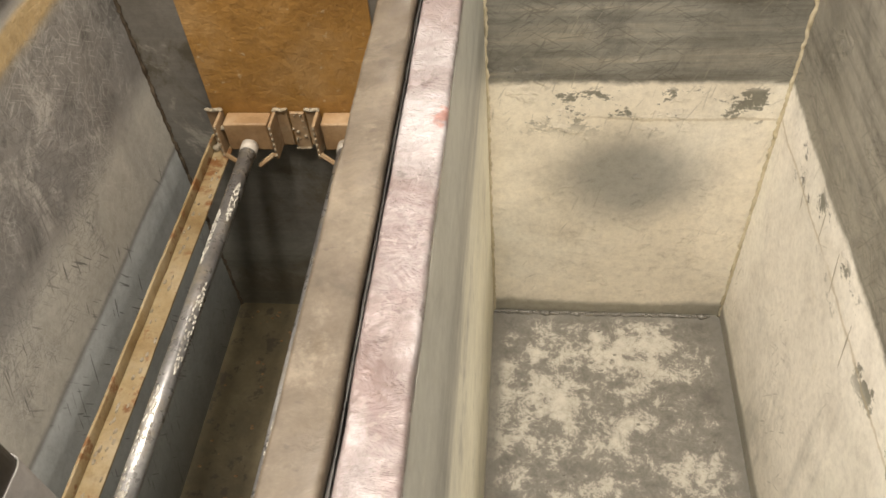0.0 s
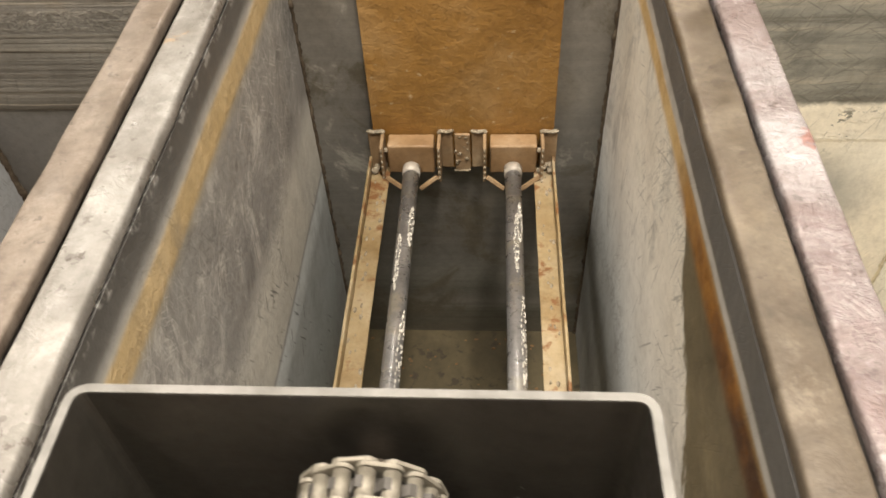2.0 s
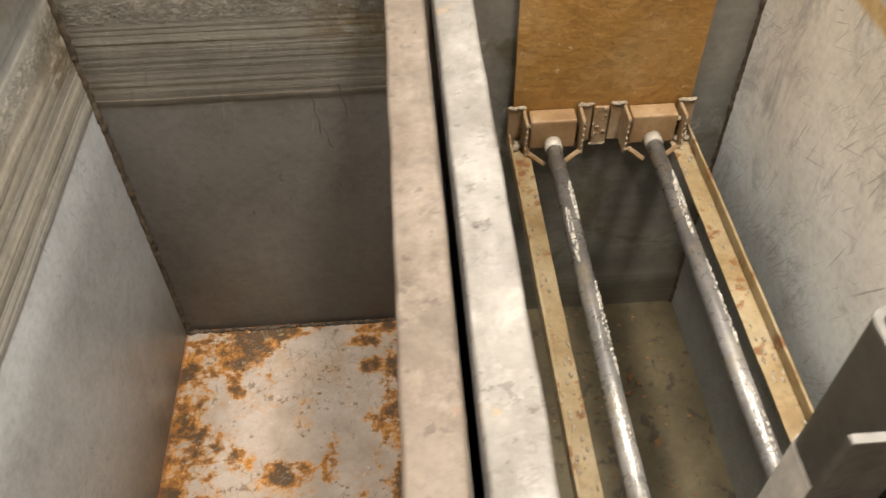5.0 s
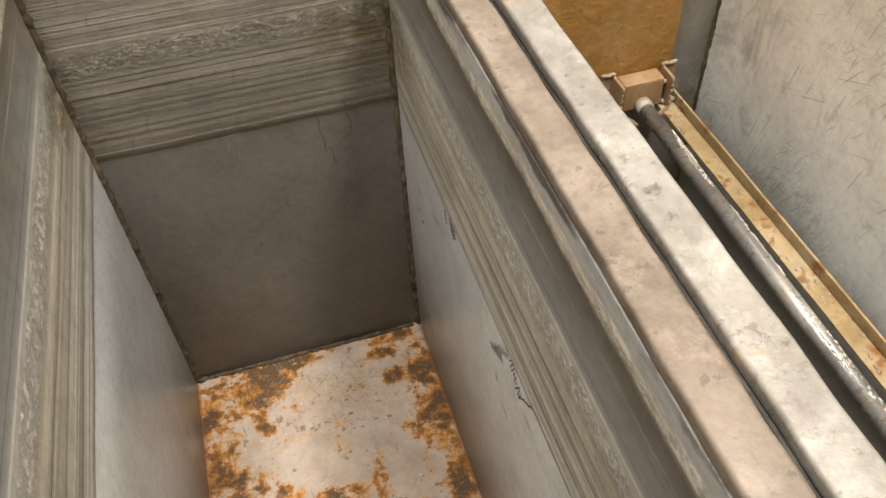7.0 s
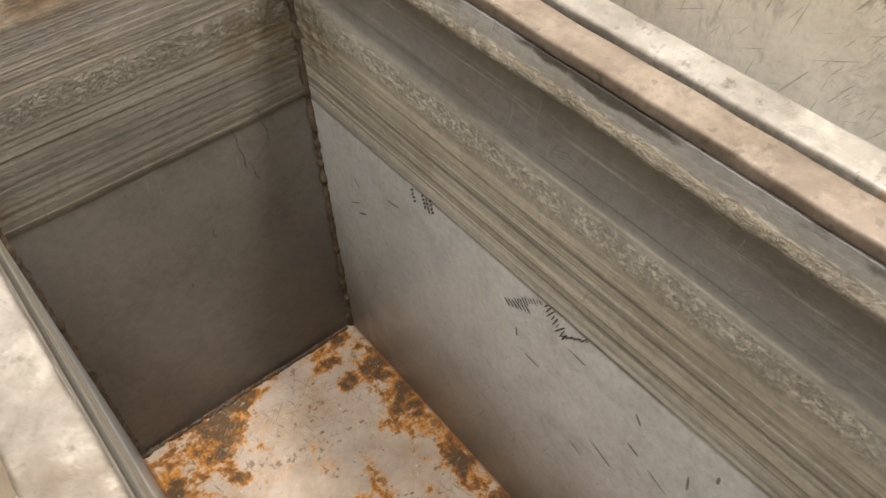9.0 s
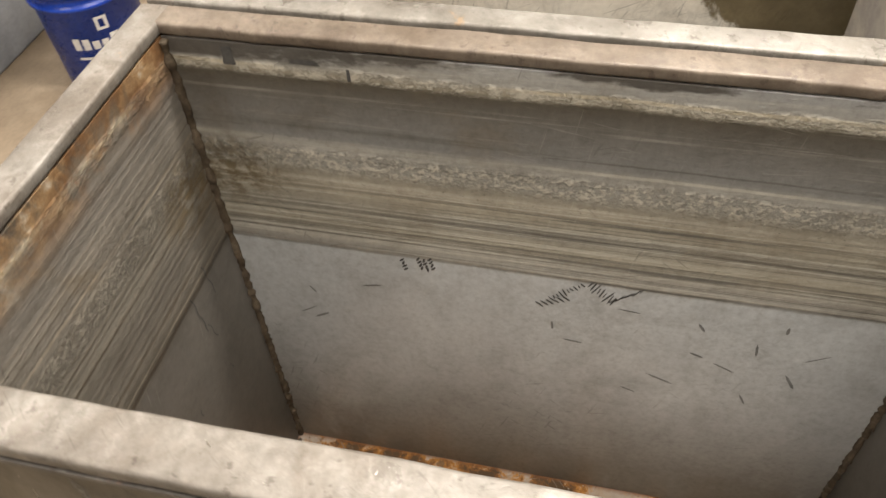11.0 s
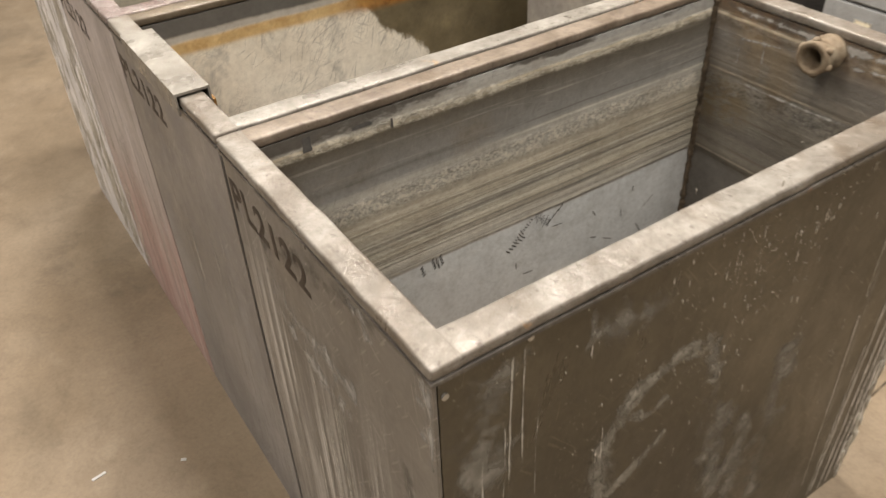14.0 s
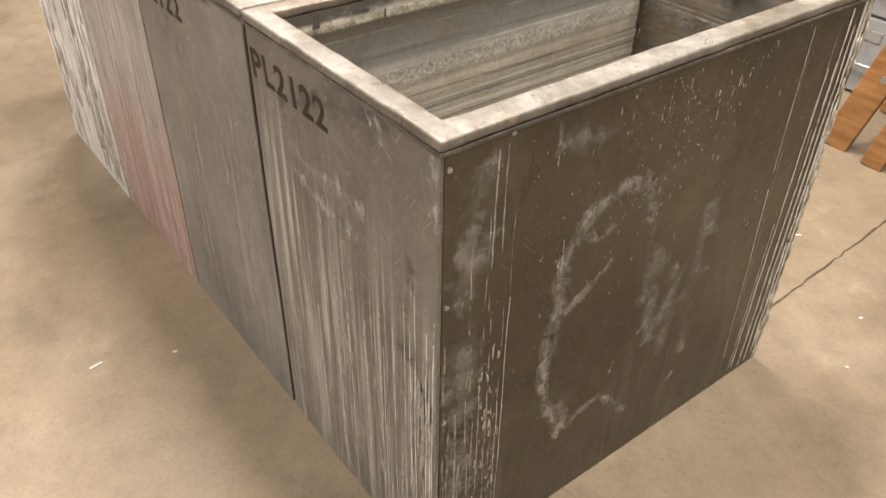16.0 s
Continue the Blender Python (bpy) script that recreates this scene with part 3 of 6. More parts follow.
M_RIM_BROWN = rim_mat("brown_grey_rim", (0.068, 0.052, 0.034), (0.108, 0.085, 0.059), (0.16, 0.131, 0.094), 0.45, 6.0, 0.2)
M_RIM_PINK = rim_mat("pinkish_crusted_rim", (0.145, 0.10, 0.088), (0.215, 0.175, 0.165), (0.34, 0.315, 0.31), 0.26, 9.0, 1.0, (0.26, 0.10, 0.07), 0.7)
M_RIM_CREAM = rim_mat("chalky_cream_rim", (0.125, 0.098, 0.072), (0.185, 0.166, 0.143), (0.265, 0.252, 0.230), 0.42, 11.0, 0.4, (0.45, 0.28, 0.14), 0.5)
M_EDGE = rim_mat("dark_sheet_edge", (0.07, 0.065, 0.06), (0.12, 0.11, 0.10), (0.2, 0.19, 0.17), 0.4, 12.0)


def outer_panel(name, base, streak, shift, streaks, low=0.9, metal=0.35, rough=0.42, pink=None, face=1):
    """Outside sheet: dull steel with cloudy film and long runs of dried salts."""
    w = Mat(name, rough, metal, shift)
    z = w.axis(2)
    n = w.noise(3.2, 7, 0.65, None, 0.3)
    cloud = w.noise(9, 8, 0.72, (1, 1, 0.55), 0.5)
    col = w.ramp(n, [(0.3, tuple(q * 0.72 for q in base)), (0.52, base), (0.72, tuple(q * 1.35 for q in base))])
    col = w.mix(w.span(cloud, 0.52, 0.70, 0, 0.45), col, tuple(q * 1.55 for q in base))
    col = w.mix(w.span(cloud, 0.44, 0.30, 0, 0.5), col, tuple(q * 0.6 for q in base))
    body = w.noise(1.0, 4, 0.6, (8, 8, 0.9))
    if pink:
        pf = w.math('ADD', z, w.math('MULTIPLY', body, -0.6))
        col = w.mix(w.span(pf, 0.28, -0.12, 0, 0.85), col, pink)
    hz = w.math('ADD', z, w.math('MULTIPLY', w.math('SUBTRACT', body, 0.5), 1.0))
    reach = w.span(hz, low, low - 0.40)
    broad = w.noise(1.0, 5, 0.62, (38, 38, 1.1), 0.1)
    fine = w.noise(1.0, 6, 0.70, (120, 120, 1.7), 0.15)
    hair = w.noise(1.0, 3, 0.6, (300, 300, 3.0))
    f = w.math('MULTIPLY', w.span(broad, 0.47, 0.66, 0, 0.5), reach)
    f = w.math('MAXIMUM', f, w.math('MULTIPLY', w.span(fine, 0.52, 0.63, 0, 0.9), w.math('MULTIPLY', reach, w.span(broad, 0.38, 0.55, 0.35, 1.0))))
    f = w.math('MAXIMUM', f, w.math('MULTIPLY', w.span(hair, 0.58, 0.68, 0, 0.6), reach))
    col = w.mix(w.math('MULTIPLY', f, streaks), col, streak)
    dk = w.math('MULTIPLY', w.span(fine, 0.44, 0.34, 0, 0.5), reach)
    col = w.mix(w.math('MULTIPLY', dk, streaks), col, tuple(q * 0.55 for q in base))
    spk = w.span(w.noise(170, 3, 0.6), 0.66, 0.70, 0, 0.5)
    col = w.mix(w.math('MULTIPLY', spk, w.span(w.noise(7, 3), 0.48, 0.6)), col, (0.55, 0.52, 0.46))
    col = w.mix(w.math('MULTIPLY', w.scratches(0.06, 0.004, (80, 30, -50), face, 0.68, 5), 0.35), col, tuple(min(0.7, q * 2.2) for q in base))
    rr = w.math('ADD', w.math('MULTIPLY', f, 0.3), w.span(cloud, 0.3, 0.7, rough - 0.10, rough + 0.12))
    mm = w.math('MULTIPLY', w.math('SUBTRACT', 1.0, f), metal)
    return w.done(col, rr, w.math('ADD', w.math('MULTIPLY', f, 0.5), w.math('ADD', w.noise(40, 5, 0.7), cloud)), 0.001, 0.4, mm, 0.4)


M_SIDE = outer_panel("olive_grey_side_sheet", (0.106, 0.094, 0.069), (0.28, 0.265, 0.225), 51.0, 0.5, 0.35, 0.5, 0.36, None, 0)
M_END_A = outer_panel("streaked_grey_end_sheet", (0.215, 0.205, 0.19), (0.66, 0.645, 0.62), 53.0, 1.0, 0.86, 0.35, 0.4)
M_END_B = outer_panel("plain_grey_end_sheet", (0.265, 0.255, 0.25), (0.48, 0.47, 0.465), 57.0, 0.5, 0.75)
M_END_C = outer_panel("pink_streaked_end_sheet", (0.42, 0.385, 0.375), (0.70, 0.65, 0.64), 61.0, 0.85, 1.1, 0.2, 0.5, (0.43, 0.265, 0.24))
M_END_D = outer_panel("white_crusted_end_sheet", (0.80, 0.79, 0.80), (0.88, 0.87, 0.88), 66.0, 0.95, 1.3, 0.05, 0.6)


def concrete():
    w = Mat("tan_concrete_floor", 0.45, 0.0, 0.0)
    n = w.noise(1.1, 6, 0.6)
    col = w.ramp(n, [(0.3, (0.21, 0.162, 0.11)), (0.5, (0.27, 0.213, 0.15)), (0.7, (0.32, 0.262, 0.195))])
    col = w.mix(w.span(w.noise(1.7, 8, 0.68, None, 0.4), 0.46, 0.68, 0, 0.6), col, (0.16, 0.127, 0.09))
    col = w.mix(w.math('MULTIPLY', w.span(w.noise(7, 8, 0.75, None, 0.5), 0.5, 0.62), w.span(w.noise(1.3, 4), 0.46, 0.60, 0, 0.3)), col, (0.12, 0.10, 0.078))
    col = w.mix(w.span(w.noise(5.0, 8, 0.7), 0.55, 0.7, 0, 0.4), col, (0.36, 0.30, 0.225))
    col = w.mix(w.span(w.noise(60, 5, 0.7), 0.55, 0.75, 0, 0.3), col, (0.2, 0.16, 0.12))
    col = w.mix(w.math('MULTIPLY', w.span(w.cells(9), 0.02, 0.035, 1, 0), 0.5), col, (0.16, 0.12, 0.09))
    r = w.span(w.noise(2.3, 5), 0.35, 0.7, 0.32, 0.6)
    return w.done(col, r, w.noise(30, 6, 0.7), 0.0012, 0.35)


M_CONCRETE = concrete()


def mottled(name, cols, scale, rough, metal=0.0, depth=0.001, shift=0.0, fine=40, spot=None, stretch=None):
    w = Mat(name, rough, metal, shift)
    col = w.ramp(w.noise(scale, 6, 0.65, stretch), [(0.3, cols[0]), (0.5, cols[1]), (0.7, cols[2])])
    if spot:
        c, lo, hi, sc = spot
        col = w.mix(w.span(w.noise(sc, 6, 0.7), lo, hi), col, c)
    fn = w.noise(fine, 6, 0.7, stretch)
    col = w.mix(w.span(fn, 0.52, 0.75, 0, 0.35), col, tuple(q * 0.5 for q in cols[0]))
    return w.done(col, w.span(fn, 0.3, 0.7, max(0.05, rough - 0.1), rough + 0.12), fn, depth, 0.6)


M_BROWN_PLATE = mottled("ochre_brown_coated_steel", [(0.22, 0.11, 0.025), (0.30, 0.16, 0.042), (0.38, 0.235, 0.095)], 6, 0.40, 0.1, 0.006, 2.0, 60, ((0.42, 0.31, 0.175), 0.60, 0.68, 44))
M_BRACKET = mottled("tan_coated_bracket", [(0.216, 0.136, 0.064), (0.288, 0.192, 0.104), (0.368, 0.288, 0.184)], 14, 0.5, 0.0, 0.002, 7.0, 60)
M_BLOCK = mottled("tan_bearing_block", [(0.20, 0.118, 0.052), (0.28, 0.175, 0.085), (0.36, 0.255, 0.15)], 14, 0.55, 0.0, 0.002, 8.0, 60)
M_CRUST = mottled("cream_salt_crust", [(0.211, 0.163, 0.100), (0.290, 0.242, 0.168), (0.348, 0.306, 0.232)], 30, 0.8, 0.0, 0.004, 9.0, 90)
M_COUPLING = mottled("brown_crusted_fitting", [(0.10, 0.07, 0.042), (0.17, 0.13, 0.085), (0.28, 0.24, 0.18)], 34, 0.7, 0.0, 0.003, 9.0, 90)
M_RAIL = mottled("ochre_rusted_rail", [(0.198, 0.125, 0.046), (0.290, 0.218, 0.112), (0.363, 0.297, 0.191)], 11, 0.6, 0.0, 0.002, 10.0, 70, ((0.17, 0.075, 0.022), 0.54, 0.62, 20))
M_TUBE = mottled("dark_steel_tube", [(0.171, 0.167, 0.162), (0.266, 0.260, 0.251), (0.475, 0.465, 0.446)], 8, 0.32, 0.55, 0.001, 11.0, 60, ((0.36, 0.325, 0.255), 0.50, 0.66, 13))
M_TUBE_END = mottled("pale_tube_collar", [(0.30, 0.27, 0.22), (0.40, 0.36, 0.30), (0.48, 0.44, 0.38)], 30, 0.5, 0.1, 0.001)
M_SALT = mottled("dried_white_salt", [(0.325, 0.299, 0.248), (0.479, 0.453, 0.393), (0.581, 0.555, 0.496)], 40, 0.7, 0.0, 0.003, 4.0, 120)
M_DRIVE = mottled("dark_bare_sheet_steel", [(0.053, 0.046, 0.038), (0.075, 0.068, 0.055), (0.101, 0.091, 0.075)], 4, 0.38, 0.55, 0.0006, 5.0, 80, ((0.42, 0.4, 0.36), 0.70, 0.73, 60))
M_DRIVE_EDGE = mottled("bright_cut_sheet_edge", [(0.156, 0.149, 0.134), (0.193, 0.186, 0.167), (0.231, 0.219, 0.201)], 20, 0.4, 0.3, 0.0008)
M_CRUSTED_BACK = mottled("salt_streaked_sheet", [(0.24, 0.23, 0.22), (0.36, 0.34, 0.31), (0.55, 0.51, 0.44)], 7, 0.6, 0.1, 0.003, 6.0, 40)
M_CHAIN = mottled("grimy_cream_chain_steel", [(0.167, 0.146, 0.112), (0.260, 0.236, 0.186), (0.372, 0.347, 0.291)], 35, 0.5, 0.35, 0.002, 2.0, 120)
M_SHAFT = mottled("brown_steel_shaft", [(0.12, 0.09, 0.07), (0.20, 0.16, 0.125), (0.28, 0.23, 0.18)], 25, 0.4, 0.6)
M_GEARBOX = mottled("chipped_white_paint", [(0.42, 0.41, 0.40), (0.52, 0.51, 0.49), (0.60, 0.59, 0.57)], 9, 0.45, 0.0, 0.0015, 3.0, 50, ((0.10, 0.09, 0.075), 0.60, 0.63, 22))
M_CAST = mottled("dark_cast_iron", [(0.05, 0.046, 0.04), (0.085, 0.078, 0.068), (0.13, 0.12, 0.105)], 18, 0.55, 0.4, 0.001)
M_WELD = mottled("dark_brown_weld_bead", [(0.035, 0.025, 0.015), (0.075, 0.055, 0.035), (0.150, 0.120, 0.083)], 60, 0.6, 0.1, 0.002, 0.0, 150)
M_SCUFF = mottled("dark_scuff", [(0.05, 0.05, 0.048), (0.075, 0.073, 0.07), (0.11, 0.108, 0.1)], 60, 0.6)
M_SMUDGE_GREY = mottled("grey_scuff", [(0.15, 0.15, 0.145), (0.18, 0.18, 0.175), (0.21, 0.21, 0.205)], 60, 0.6)
M_RUB_TAN = mottled("tan_rub", [(0.36, 0.32, 0.25), (0.42, 0.38, 0.30), (0.48, 0.43, 0.34)], 60, 0.6)
M_INK = mottled("brown_black_marker_ink", [(0.016, 0.010, 0.007), (0.023, 0.015, 0.011), (0.032, 0.023, 0.016)], 50, 0.5)
M_BLUE = mottled("blue_moulded_plastic", [(0.004, 0.035, 0.33), (0.006, 0.05, 0.42), (0.012, 0.07, 0.50)], 5, 0.3, 0.0, 0.0004)
M_WHITE = mottled("white_print", [(0.6, 0.6, 0.6), (0.66, 0.66, 0.66), (0.7, 0.7, 0.7)], 20, 0.4)
M_WIRE = mottled("zinc_wire", [(0.25, 0.24, 0.23), (0.33, 0.32, 0.3), (0.4, 0.39, 0.37)], 20, 0.35, 0.8)
M_CABINET = mottled("grey_enamelled_steel", [(0.216, 0.225, 0.230), (0.252, 0.261, 0.266), (0.279, 0.288, 0.293)], 3, 0.4, 0.0, 0.0006, 1.0, 25)
M_CHROME = mottled("worn_chrome", [(0.42, 0.42, 0.41), (0.52, 0.52, 0.51), (0.6, 0.6, 0.59)], 30, 0.3, 0.85)
M_WELD_CREAM = mottled("cream_coated_weld", [(0.42, 0.36, 0.24), (0.54, 0.475, 0.33), (0.62, 0.56, 0.41)], 40, 0.6, 0.0, 0.002)
M_CARD = mottled("card_label", [(0.55, 0.50, 0.38), (0.62, 0.57, 0.44), (0.68, 0.63, 0.5)], 20, 0.7)
M_WOOD = mottled("orange_pine_wood", [(0.19, 0.085, 0.028), (0.29, 0.14, 0.05), (0.38, 0.20, 0.08)], 5, 0.5, 0.0, 0.0012, 2.0, 40, None, (1.0, 9.0, 9.0))
M_BLACK = mottled("black_gap_fill", [(0.012, 0.011, 0.01), (0.02, 0.018, 0.016), (0.03, 0.027, 0.024)], 8, 0.5)
M_PAPER = mottled("white_board", [(0.5, 0.5, 0.5), (0.6, 0.6, 0.6), (0.68, 0.68, 0.68)], 6, 0.5)
M_PLASTER = mottled("painted_block_wall", [(0.36, 0.33, 0.28), (0.42, 0.39, 0.34), (0.47, 0.44, 0.39)], 2, 0.7, 0.0, 0.002, 0.0, 20)
M_CEIL = mottled("ceiling_paint", [(0.5, 0.48, 0.44), (0.56, 0.54, 0.5), (0.6, 0.58, 0.54)], 2, 0.8)
M_CARDBOARD = mottled("brown_board", [(0.22, 0.14, 0.075), (0.28, 0.185, 0.105), (0.33, 0.225, 0.135)], 6, 0.7, 0.0, 0.001)
M_GREYPLASTIC = mottled("blue_grey_plastic", [(0.2, 0.215, 0.235), (0.24, 0.255, 0.275), (0.28, 0.295, 0.31)], 6, 0.45)
M_LEAF = mottled("brown_dead_leaf", [(0.10, 0.05, 0.02), (0.16, 0.085, 0.03), (0.22, 0.13, 0.05)], 60, 0.7)

def film_mat(name, cols, cut=0.55, soft=0.12, scale=45.0, amount=0.9, rough=0.6, stretch=None, rim=0.0):
    """A thin dried film: broken up by noise, thinning out to the sides and ends of its strip."""
    w = Mat(name, rough, 0.0, 5.0)
    uv = w.t.nodes.new("ShaderNodeUVMap")
    sep = w.t.nodes.new("ShaderNodeSeparateXYZ")
    w.link(uv.outputs[0], sep.inputs[0])
    u = w.math('SUBTRACT', 1.0, w.math('ABSOLUTE', w.math('SUBTRACT', w.math('MULTIPLY', sep.outputs[0], 2.0), 1.0)))
    v = w.math('SUBTRACT', 1.0, w.math('ABSOLUTE', w.math('SUBTRACT', w.math('MULTIPLY', sep.outputs[1], 2.0), 1.0)))
    e = w.math('MINIMUM', u, w.math('MULTIPLY', v, 6.0))
    n = w.noise(scale, 7, 0.72, stretch, 0.3)
    big = w.noise(scale * 0.3, 4, 0.6, stretch)
    nn = w.math('ADD', w.math('MULTIPLY', w.math('SUBTRACT', n, 0.5), 1.7), w.math('MULTIPLY', w.math('SUBTRACT', big, 0.5), 1.3))
    d = w.math('ADD', w.math('ADD', nn, 0.5), w.math('MULTIPLY', w.math('SUBTRACT', w.math('MINIMUM', e, 1.0), 0.5), 0.5))
    col = w.ramp(w.noise(scale * 0.8, 6, 0.7), [(0.32, cols[0]), (0.5, cols[1]), (0.66, cols[2])])
    a = w.span(d, cut, cut + soft, 0, amount)
    if rim:
        lip = w.math('MULTIPLY', w.span(d, cut - 0.01, cut + 0.03), w.span(d, cut + 0.05, cut + 0.11, 1, 0))
        col = w.mix(w.math('MULTIPLY', lip, rim), col, cols[2])
        a = w.math('MAXIMUM', a, w.math('MULTIPLY', lip, rim))
    w.put(a, w.b.inputs["Alpha"])
    return w.done(col, rough, n, 0.0015, 0.5, None, 0.25)


M_FILM = film_mat("grey_dried_film", [(0.15, 0.14, 0.12), (0.23, 0.22, 0.19), (0.46, 0.445, 0.40)], 0.46, 0.28, 40, 0.9, 0.5, None, 0.6)
M_HAZE = film_mat("thin_grey_haze", [(0.18, 0.17, 0.148), (0.26, 0.248, 0.22), (0.40, 0.385, 0.345)], 0.42, 0.50, 30, 0.75)
M_RUNFILM = film_mat("white_run_film", [(0.36, 0.345, 0.30), (0.50, 0.48, 0.43), (0.66, 0.64, 0.59)], 0.50, 0.28, 130, 0.75, 0.6, (1, 1, 0.14))
M_SALTLINE = film_mat("solid_white_run", [(0.60, 0.58, 0.54), (0.74, 0.72, 0.68), (0.82, 0.81, 0.78)], 0.30, 0.12, 140, 0.97, 0.6, (1, 1, 0.3))
M_DASH = film_mat("white_broken_run", [(0.46, 0.43, 0.37), (0.60, 0.57, 0.51), (0.74, 0.71, 0.65)], 0.78, 0.12, 110, 0.9, 0.6, (1, 1, 0.7))
M_CHALK = film_mat("pale_chalky_bloom", [(0.32, 0.31, 0.295), (0.42, 0.41, 0.39), (0.56, 0.55, 0.52)], 0.50, 0.34, 60, 0.75, 0.65, (1, 1, 0.5))
# Serves the wiped end-sheet smear and the coupling's painted shadow.
M_SMEAR_SHADE = film_mat("dark_grey_smear_and_shade", [(0.10, 0.095, 0.085), (0.13, 0.125, 0.112), (0.17, 0.165, 0.148)], 0.46, 0.5, 18, 0.5)

# ------------------------------------------------------------------ mesh helpers
random.seed(7)


def part(name, bm, material, parent=None, label="", smooth=False, kind=""):
    me = bpy.data.meshes.new(name)
    bm.normal_update()
    bm.to_mesh(me)
    bm.free()
    me.materials.append(material)
    if smooth:
        for p in me.polygons:
            p.use_smooth = True
    ob = new(name, me)
    if parent is not None:
        ob.parent = parent
    if label or kind:
        tagged(ob, label, kind=kind)
    return ob


def thing(name, x, y, z, label, category, group="", kind="", turn=0.0):
    ob = new(name)
    ob.matrix_world = pose(x, y, z, 0, 0, turn)
    return tagged(ob, label, category, group, kind)


def box(x0, x1, y0, y1, z0, z1, bevel=0.0, seg=2, bm=None):
    b = bmesh.new()
    r = bmesh.ops.create_cube(b, size=1.0)
    for v in r["verts"]:
        v.co = Vector((x0 + (v.co.x + 0.5) * (x1 - x0), y0 + (v.co.y + 0.5) * (y1 - y0), z0 + (v.co.z + 0.5) * (z1 - z0)))
    if bevel:
        bmesh.ops.bevel(b, geom=b.edges[:], offset=bevel, segments=seg, profile=0.5, affect='EDGES')
    if bm is None:
        return b
    me = bpy.data.meshes.new("tmp")
    b.to_mesh(me)
    b.free()
    bm.from_mesh(me)
    bpy.data.meshes.remove(me)
    return bm


def rough_bar(x0, x1, y0, y1, z0, z1, axis, amp=0.0012, bevel=0.004, step=0.02, seed=0.0):
    """A bar along one axis with rounded, slightly uneven edges."""
    b = box(x0, x1, y0, y1, z0, z1, bevel, 3)
    lo, hi = ((x0, x1), (y0, y1))[axis]
    n = max(2, int((hi - lo) / step))
    for i in range(1, n):
        co = [0, 0, 0]
        no = [0, 0, 0]
        co[axis] = lo + (hi - lo) * i / n
        no[axis] = 1
        bmesh.ops.bisect_plane(b, geom=b.verts[:] + b.edges[:] + b.faces[:], plane_co=co, plane_no=no, dist=1e-5)
    for v in b.verts:
        q = Vector((v.co.x * 22 + seed, v.co.y * 22, v.co.z * 22))
        v.co += Vector((mnoise.noise(q), mnoise.noise(q + Vector((9, 3, 1))), mnoise.noise(q + Vector((2, 7, 5))))) * amp
    return b


def tube_along(points, radius, sides=12, bm=None, wob=0.0, cap=True):
    """A round bar along a list of points; radius may be a list."""
    b = bm or bmesh.new()
    pts = [Vector(p) for p in points]
    rings = []
    for i, p in enumerate(pts):
        d = (pts[min(i + 1, len(pts) - 1)] - pts[max(i - 1, 0)]).normalized()
        up = Vector((0, 0, 1)) if abs(d.z) < 0.9 else Vector((0, 1, 0))
        u = d.cross(up).normalized()
        w = u.cross(d)
        r = radius[i] if isinstance(radius, list) else radius
        ring = []
        for k in range(sides):
            a = 2 * math.pi * k / sides
            rr = r * (1 + wob * random.uniform(-1, 1))
            ring.append(b.verts.new(p + (u * math.cos(a) + w * math.sin(a)) * rr))
        rings.append(ring)
    for a, c in zip(rings, rings[1:]):
        for k in range(sides):
            b.faces.new((a[k], a[(k + 1) % sides], c[(k + 1) % sides], c[k]))
    if cap:
        b.faces.new(rings[0][::-1])
        b.faces.new(rings[-1])
    return b


def blob(b, c, r, seed, squash=(1, 1, 1), amp=0.35, sub=2):
    """A lump with an uneven outline, added to a bmesh."""
    r0 = bmesh.ops.create_icosphere(b, subdivisions=sub, radius=1.0)
    for v in r0["verts"]:
        n = mnoise.noise(v.co * 1.7 + Vector((seed, seed * 2.3, seed * 0.7)))
        v.co = Vector(c) + Vector((v.co.x * squash[0], v.co.y * squash[1], v.co.z * squash[2])) * r * (1 + amp * n)
    return b


def weld_bead(x, y, z0, z1, r=0.007, seed=0):
    n = int((z1 - z0) / 0.006)
    pts, rad = [], []
    rnd = random.Random(seed)
    for i in range(n + 1):
        pts.append((x + rnd.uniform(-0.0015, 0.0015), y + rnd.uniform(-0.0015, 0.0015), z0 + (z1 - z0) * i / n))
        rad.append(r * rnd.uniform(0.7, 1.25))
    return tube_along(pts, rad, 7, None, 0.15)


# ------------------------------------------------------------------ room
def slab(name, x0, x1, y0, y1, z0, z1, material, label, category):
    b = box(x0, x1, y0, y1, z0, z1)
    ob = part(name, b, material)
    return tagged(ob, label, category, kind="structure")


slab("floor", -5, 6, -4.5, 5.5, -0.15, 0.0, M_CONCRETE, "tan sealed concrete workshop floor with stains", "floor")
slab("ceiling", -5, 6, -4.5, 5.5, 3.6, 3.75, M_CEIL, "plain pale workshop ceiling", "ceiling")
slab("wall_north", -5, 6, 5.5, 5.7, -0.15, 3.75, M_PLASTER, "painted block workshop wall", "wall")
slab("wall_south", -5, 6, -4.7, -4.5, -0.15, 3.75, M_PLASTER, "painted block workshop wall", "wall")
slab("wall_west", -5.2, -5, -4.7, 5.7, -0.15, 3.75, M_PLASTER, "painted block workshop wall", "wall")
slab("wall_east", 6, 6.2, -4.7, 5.7, -0.15, 3.75, M_PLASTER, "painted block workshop wall", "wall")


